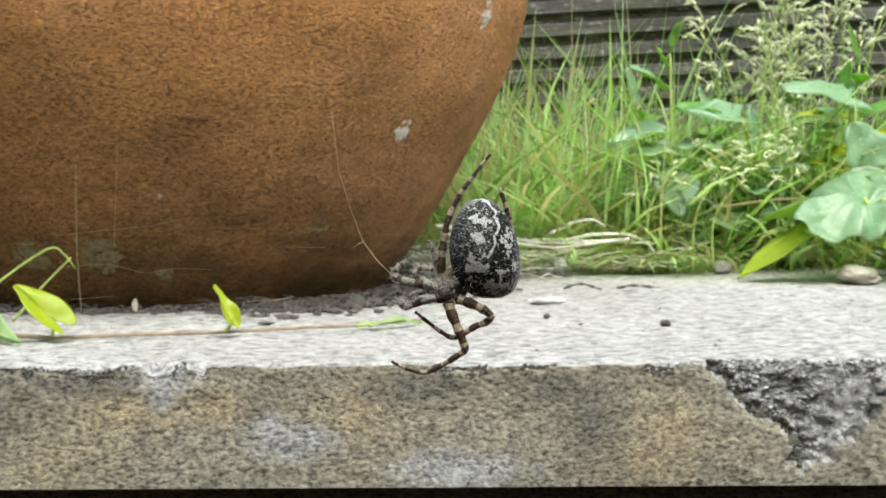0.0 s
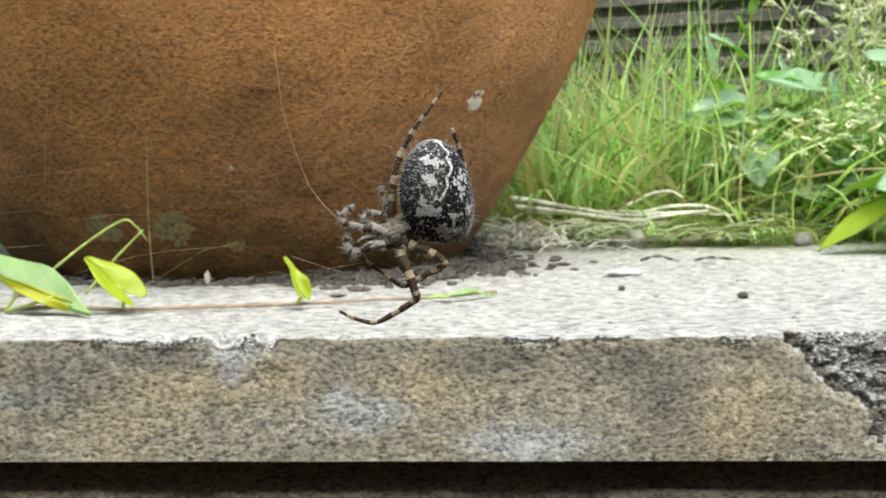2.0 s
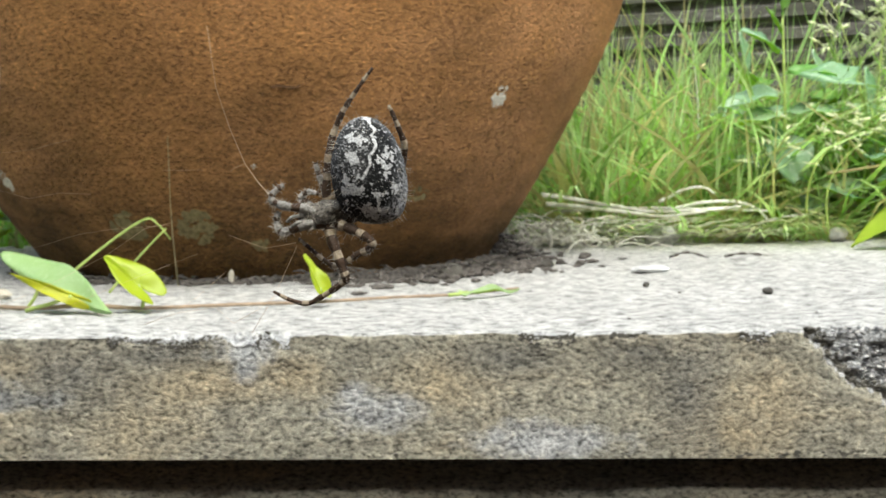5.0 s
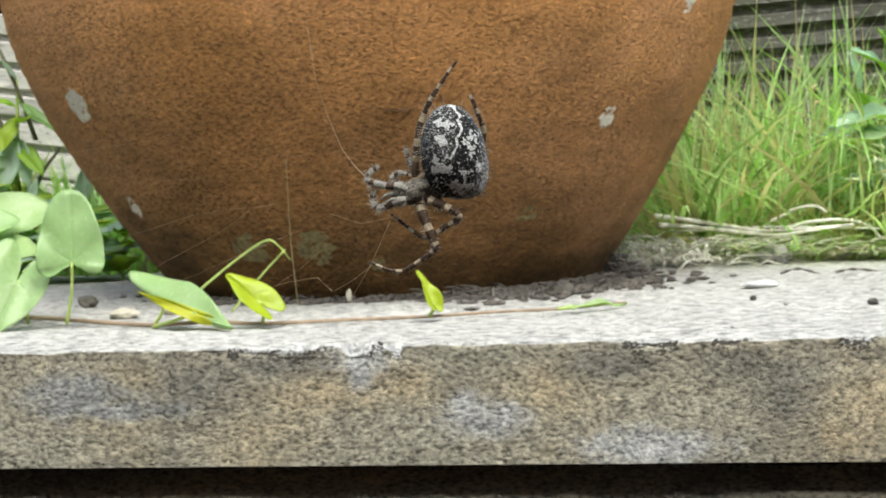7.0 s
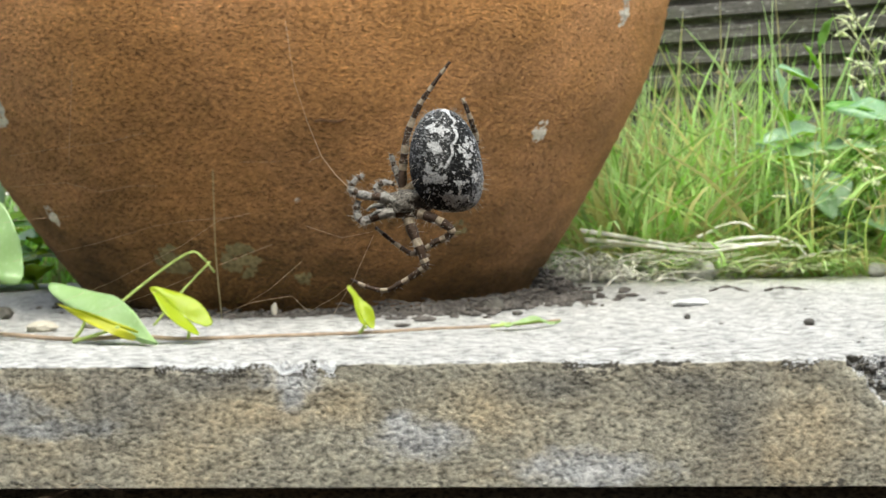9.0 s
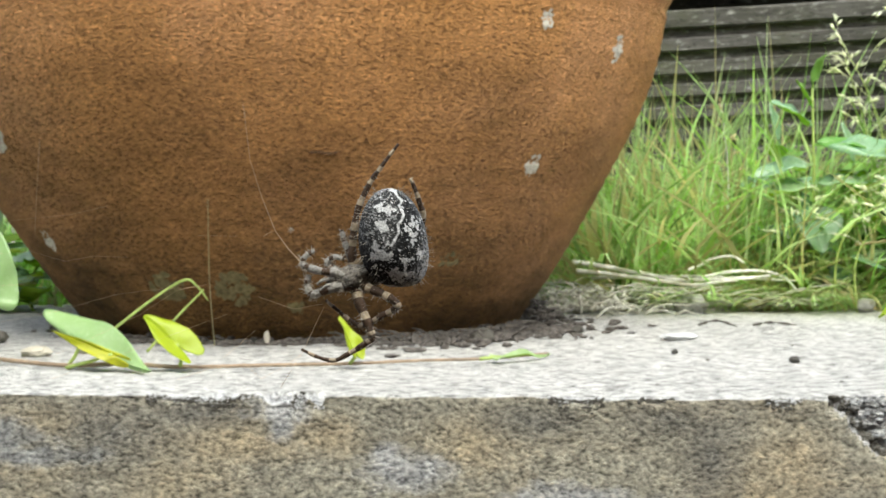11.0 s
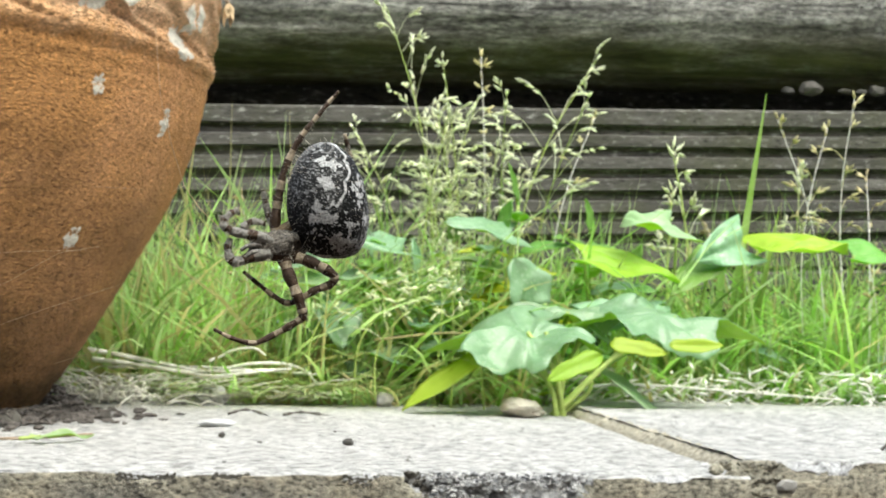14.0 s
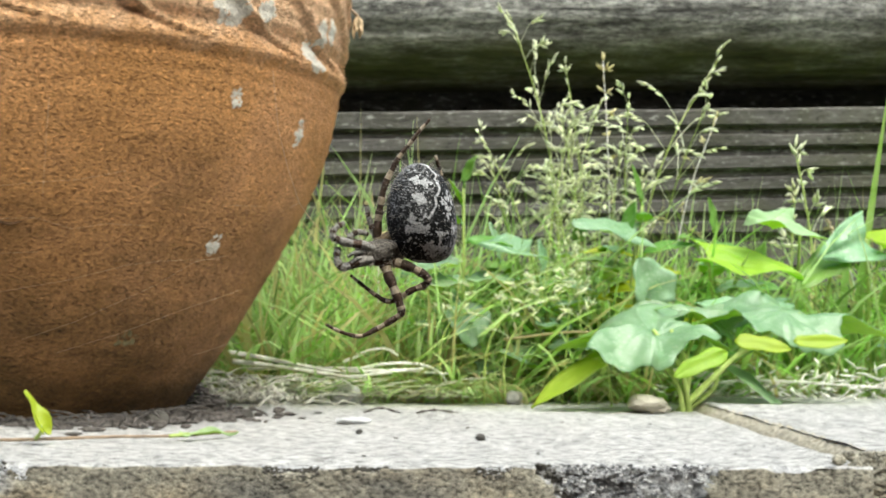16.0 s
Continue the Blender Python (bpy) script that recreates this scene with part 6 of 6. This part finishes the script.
def abdomen_colour(x, y, z):
    """Black and grey mottling with white blotches, a wavy line down the back, and a pale rim."""
    px, pz = 538 + x / 0.00425 * 130, 411 - z / 0.0061 * 186
    n1, n2, n3 = lump(81, x, y, z, 1900), lump(82, x, y, z, 4200), lump(86, x, y, z, 1300)
    fold = max(0, min(1, (590 - px) / 30)) * max(0, min(1, (490 - pz) / 90))
    dash = noise.noise(Vector((x * 2600 + 3.1, y * 2600, z * 5200)))
    grain = max(0, min(1, (dash - 0.05) * 6)) * max(0, min(1, (n3 + 0.25) * 3))
    n4, n5 = lump(88, x, y, z, 6500), lump(89, x, y, z, 9000)
    grey = 0.006 + 0.008 * max(0, n1) + fold * (0.020 + 0.26 * grain + 0.5 * max(0, n4 - 0.30))
    grey += 0.14 * min(1, max(0, n4 - 0.38) * 9) + 0.06 * max(0, n5)
    fleck = lump(90, x, y, z, 2500) + 0.45 * lump(91, x, y, z, 5200)
    grey = max(grey, 0.66 * min(1, max(0, fleck - 0.44) * 9) * max(0, min(1, (px - 440) / 60)))
    if y < 0.0012:
        wx, wz = 15 * lump(83, x, y, z, 1700) + 9 * lump(93, x, y, z, 4600), 15 * lump(87, x, y, z, 1700) + 9 * lump(94, x, y, z, 4600)
        for a, b, w, h in WHITE:
            if abs(px - a) < w + 14 and abs(pz - b) < h + 14:
                d = math.hypot((px - a + wx) / (w + 1), (pz - b + wz) / (h + 1))
                if d < 1.2:
                    grey = max(grey, 0.84 * min(1, (1.2 - d) * 7) * (0.75 + 0.5 * lump(92, x, y, z, 5200)))
        for (a, b), (c, d) in zip(WAVY, WAVY[1:]):
            t = max(0, min(1, ((px - a) * (c - a) + (pz - b) * (d - b)) / ((c - a) ** 2 + (d - b) ** 2)))
            off = math.hypot(px - a - t * (c - a), pz - b - t * (d - b)) + 0.22 * wx
            if off < 5.5:
                grey = max(grey, (0.68 + 0.5 * n2) * min(1, (5.5 - off) / 2.5))
            elif off < 9 and grey < 0.3:
                grey *= 0.35
        rim = math.hypot((px - 538) / 134, (pz - 411) / 190)
        if rim > 0.90 and pz < 400 and px < 520:
            grey = max(grey, 0.30 * min(1, (rim - 0.90) * 18) * (0.8 + 0.6 * n2))
        if rim > 0.86 and px > 560:
            grey = max(grey, (rim - 0.86) * 2.2 * (0.6 + 1.4 * n2))
    else:
        grey = max(grey, max(0, lump(84, x, y, z, 900) - 0.15))
    grey = max(0.006, grey * 0.92)
    return (grey * 0.97, grey * 0.97, grey * 0.96, 1)


def build_spider():
    spider = thing("spider", (0.112, -0.475, 0.077), "garden cross spider with black-and-white patterned abdomen hanging in its web", "spider")
    bm = bmesh.new()
    rows, nu, nv = [], 300, 210
    for j in range(1, nv):
        v = math.pi * j / nv
        row = []
        for i in range(nu):
            a = math.tau * i / nu
            z = math.cos(v)
            corner = max(0, -z) * max(0, math.cos(a))
            r = math.sin(v) ** (0.92 - 0.26 * corner)
            wide = 0.00425 * (1 - 0.10 * z)
            x = wide * r * math.cos(a) - 0.0004 * z
            y = 0.0043 * r * math.sin(a)
            if z < 0 and x > 0:
                x *= 1 + 0.10 * -z
            p = Vector((x + 0.00018, y, 0.0061 * z)) * 0.99
            row.append(p * (1 + 0.010 * lump(85, p.x, p.y, p.z, 1500)))
        rows.append(row)
    verts = sheet(bm, rows, close=True)
    bm.faces.new(verts[0][::-1])
    bm.faces.new(verts[-1])
    bmesh.ops.recalc_face_normals(bm, faces=bm.faces)
    body = part("abdomen", bm, ABDOMEN, spider, "black, grey and white patterned abdomen")
    layer = body.data.color_attributes.new("pattern", "FLOAT_COLOR", "POINT")
    for vert, item in zip(body.data.vertices, layer.data):
        item.color = abdomen_colour(*vert.co)
    # fine pale hairs on the abdomen
    rng = random.Random(8)
    bm = bmesh.new()
    for i in range(420):
        v = body.data.vertices[rng.randrange(6500, len(body.data.vertices) - 8000)]
        w = (v.normal + Vector((rng.uniform(-0.3, 0.3), rng.uniform(-0.3, 0.3), rng.uniform(-0.5, 0.1)))).normalized()
        l = rng.uniform(0.0004, 0.0010)
        tube(bm, [v.co, v.co + w * l], [0.000022, 0.000008], 3)
    part("body_fuzz", bm, HAIR, body, "fine pale hairs")
    # head and chest
    bm = bmesh.new()
    pebble(bm, (0, 0, 0), (0.0027, 0.0019, 0.0016), 3, 4)
    bmesh.ops.transform(bm, matrix=Matrix.Translation(at_leg(316, 572, -10)) @ Matrix.Rotation(radians(-12), 4, "Y"), verts=bm.verts)
    thorax = part("cephalothorax", bm, THORAX, spider, "grey-brown hairy head and chest")
    bm = bmesh.new()
    for i in range(260):
        p = at_leg(310 + rng.uniform(-70, 70), 575 + rng.uniform(-45, 45), -rng.uniform(25, 60))
        w = Vector((rng.uniform(-1, 0.2), rng.uniform(-0.7, 0.1), rng.uniform(-0.5, 0.5))).normalized()
        tube(bm, [p, p + w * rng.uniform(0.0004, 0.0009)], [0.00004, 0.00001], 3)
    part("head_fuzz", bm, HAIR, thorax, "fine grey hairs")
    # joints of the eight legs in the animal's plan (x, z, y), thickness at hip and tip, whether grey and hairy
    def build_leg(joints, hip, tip, hairy):
        pts = curve_through([at_leg(*j) for j in joints], 7)
        n = len(pts)
        radii = [1.85 * (hip + (tip - hip) * (i / (n - 1)) ** 0.8) * (1 + 0.10 * math.sin(i * math.pi / 3.5)) for i in range(n)]
        bands = [2 if hairy and (i // 3) % 3 else (0 if (i + 3) % 9 < 6 else 1) for i in range(n - 1)]
        bm = bmesh.new()
        tube(bm, pts, radii, 8, mats=bands)
        leg = part("leg", bm, (LEGDARK, LEGPALE, LEGGREY), spider, "grey hairy leg" if hairy else "dark and cream banded leg")
        bm = bmesh.new()
        for i in range(1, n - 1):
            for j in range(5 if hairy else 2):
                w = Vector((rng.uniform(-1, 1), rng.uniform(-1, 0.3), rng.uniform(-1, 1))).normalized()
                l = radii[i] * (rng.uniform(0.8, 1.7) if hairy else rng.uniform(0.5, 1.6))
                tube(bm, [pts[i], pts[i] + w * (radii[i] + l)], [0.000035 if hairy else 0.00005, 0.000009], 3)
        part("leg_fuzz", bm, HAIR, leg, "short pale spines")

    build_leg([(335, 590, 25), (322, 500, 30), (326, 430, 26), (332, 385, 22), (347, 310, 15), (380, 235, 8), (408, 188, 0), (435, 152, -5), (472, 103, -8), (511, 54, -10)], 0.00034, 0.00010, 0)
    build_leg([(380, 600, 60), (470, 540, 145), (560, 430, 150), (590, 340, 130), (577, 275, 105), (563, 226, 85), (548, 186, 70)], 0.00034, 0.00011, 0)
    build_leg([(330, 575, -40), (270, 548, -58), (200, 538, -65), (152, 522, -62), (144, 500, -58), (162, 477, -52), (186, 463, -46)], 0.00034, 0.00017, 1)
    build_leg([(330, 600, -40), (262, 602, -58), (195, 628, -60), (170, 622, -58), (160, 585, -56), (168, 556, -52)], 0.00036, 0.00020, 1)
    build_leg([(330, 540, 35), (312, 490, 50), (296, 450, 52), (286, 415, 48), (279, 386, 44)], 0.00030, 0.00014, 1)
    build_leg([(345, 608, -30), (358, 655, -45), (384, 718, -58), (404, 772, -60), (410, 798, -56), (378, 824, -50), (322, 858, -40), (258, 888, -30), (190, 875, -22), (128, 847, -15)], 0.00040, 0.00010, 0)
    build_leg([(372, 602, -20), (418, 616, -45), (470, 638, -60), (506, 665, -60), (498, 690, -50), (452, 710, -42), (414, 734, -30), (366, 756, -20), (322, 736, -10), (270, 698, 0), (220, 658, 10)], 0.00037, 0.00010, 0)
    build_leg([(318, 590, 25), (258, 545, 45), (222, 515, 50), (248, 492, 45), (290, 498, 40)], 0.00032, 0.00016, 1)
    bm = bmesh.new()
    c = curve_through([at_leg(345, 560, 25), at_leg(355, 525, 20), at_leg(385, 490, 10)], 5)
    tube(bm, c, [0.0011 - 0.0001 * abs(i - 4) for i in range(len(c))], 12)
    part("waist", bm, WAIST, spider, "tan flank under the abdomen")
    # palps at the mouth
    for dx, dz in ((0, 0), (14, 22)):
        bm = bmesh.new()
        c = curve_through([at_leg(265 + dx, 570 + dz, -55), at_leg(225 + dx, 575 + dz, -74), at_leg(200 + dx, 592 + dz, -70)], 5)
        tube(bm, c, taper(len(c), 0.00028, 0.00018), 7)
        part("palp", bm, LEGGREY, spider)
    return spider


def build_web():
    """Threads of the torn web in the plane of the spider, spread out from its body."""
    web = thing("spider_web", (0.112, -0.475, 0.077), "sparse torn web of fine tan silk threads holding the spider", "spider web")
    s = 6.67e-5
    # points right and up from the body, in steps of s
    def thread(k, *line):
        bm = bmesh.new()
        pts = [Vector((x * s, 0.0008 * math.sin(k * 3 + i), z * s)) for i, (x, z) in enumerate(line)]
        tube(bm, pts, taper(len(pts), 0.000055, 0.000018) if k == 0 else (0.000020 if k < 5 else 0.000014), 4)
        part("thread", bm, SILK, web)

    thread(0, (-165, -48), (-194, -20), (-218, 13), (-240, 73), (-260, 144), (-272, 250))
    thread(1, (-218, 13), (-229, 8), (-237, 2))
    thread(2, (-127, -122), (-185, -132), (-250, -110))
    thread(3, (-127, -128), (-165, -210), (-206, -276))
    thread(4, (-168, -215), (-202, -239), (-248, -263), (-277, -234), (-343, -243), (-402, -263))
    thread(5, (-256, -172), (-310, -218), (-352, -244))
    thread(6, (-343, -85), (-402, -97), (-476, -143), (-609, -207), (-700, -240))
    thread(7, (-360, -91), (-460, -97), (-518, -105), (-626, -135), (-709, -151), (-785, -165))
    thread(8, (-493, -35), (-560, -33), (-618, -43), (-684, -25), (-785, -31))
    thread(9, (-664, 190), (-666, 127), (-669, 23), (-668, 7))
    thread(10, (-526, 61), (-605, 44), (-697, 36), (-785, 25))
    thread(11, (-310, -142), (-420, -182), (-535, -228), (-640, -262))
    thread(12, (-285, 4), (-360, 5))
    thread(13, (-676, -85), (-743, -89), (-800, -95))
    thread(14, (-590, -585), (-650, -560), (-720, -590), (-800, -600))
    return web


build_ground()
build_paving()
build_far_walls()
build_pot()
build_timber()
build_vine()
build_weeds()
build_stalks()
build_grass()
build_stones()
SPIDER = build_spider()
WEB = build_web()

# ---- how the spider sways: seconds, x, z, turn ----
SWAY = [(0, 0.1205, 0.0755, 0), (0.1, 0.1182, 0.0742, 0), (0.2, 0.1094, 0.0725, 0), (0.3, 0.1063, 0.0742, 0), (0.4, 0.1146, 0.0757, 0), (0.5, 0.1203, 0.0756, 0), (0.6, 0.1182, 0.0758, 0), (0.7, 0.112, 0.0764, 0), (0.8, 0.1073, 0.0789, 0), (0.9, 0.1103, 0.0779, 0), (1, 0.1153, 0.0757, 0), (1.1, 0.1174, 0.0764, 0.6),
        (1.2, 0.1152, 0.0766, 1.2), (1.3, 0.1122, 0.0761, 1.8), (1.4, 0.1127, 0.0778, 2.4), (1.5, 0.1177, 0.0768, 3), (1.6, 0.1178, 0.0763, 3.2), (1.7, 0.1128, 0.0763, 3.4), (1.8, 0.1088, 0.076, 3.6), (2, 0.1096, 0.0775, 4), (2.2, 0.112, 0.0789, 4), (2.5, 0.1071, 0.0808, 4), (2.7, 0.1103, 0.079, 3.2), (3, 0.1072, 0.0758, 2),
        (5.5, 0.1152, 0.0784, -8), (5.6, 0.1228, 0.0775, -7.6), (5.7, 0.1263, 0.0771, -7.2), (5.8, 0.1239, 0.0773, -6.8), (5.9, 0.1227, 0.078, -6.4), (6, 0.1266, 0.0769, -6), (6.1, 0.1306, 0.0746, -5.6), (6.2, 0.1308, 0.0731, -5.2), (6.3, 0.1284, 0.0731, -4.8), (6.4, 0.1270, 0.0736, -4.4), (6.5, 0.1271, 0.0748, -4),
        (6.6, 0.1263, 0.076, -3.6), (6.8, 0.1153, 0.0781, -2.8), (7, 0.1145, 0.0761, -2), (7.2, 0.1129, 0.073, -1.2), (7.4, 0.1056, 0.0769, -0.4), (7.5, 0.1038, 0.078, 0), (8, 0.1061, 0.0758, 0), (8.2, 0.1073, 0.0777, 0), (8.5, 0.108, 0.0772, 0), (8.7, 0.109, 0.0785, 0), (9, 0.1114, 0.0784, 0), (9.2, 0.1088, 0.0789, 0),
        (9.3, 0.1067, 0.0797, 0), (9.5, 0.1099, 0.0777, 0), (9.7, 0.108, 0.0784, 0), (11.8, 0.1111, 0.0779, 0), (12, 0.1117, 0.0773, 0), (12.2, 0.1073, 0.0794, 0), (12.5, 0.1102, 0.081, 0), (12.7, 0.1102, 0.0799, 0), (13, 0.1116, 0.0805, 0), (13.2, 0.1132, 0.082, 0), (13.4, 0.11, 0.0828, 0), (13.5, 0.1093, 0.083, 0),
        (13.6, 0.1084, 0.0807, 0), (13.8, 0.106, 0.0759, 0), (14, 0.1112, 0.0737, 0), (14.1, 0.1106, 0.0736, 0), (14.2, 0.108, 0.073, 0), (14.3, 0.1072, 0.0739, 0), (14.4, 0.1069, 0.0733, 0), (14.5, 0.109, 0.0728, 0), (14.7, 0.11, 0.0724, 0), (15, 0.109, 0.0728, 0), (15.2, 0.1108, 0.0721, 0), (15.5, 0.1047, 0.0738, 0), (15.7, 0.1065, 0.0728, 0), (16, 0.105, 0.0733, 0)]


def motions():
    rows = [(t, pose(x, -0.475, z, 0, 0, turn)) for t, x, z, turn in SWAY]
    walk(SPIDER, rows)
    walk(WEB, rows)


motions()
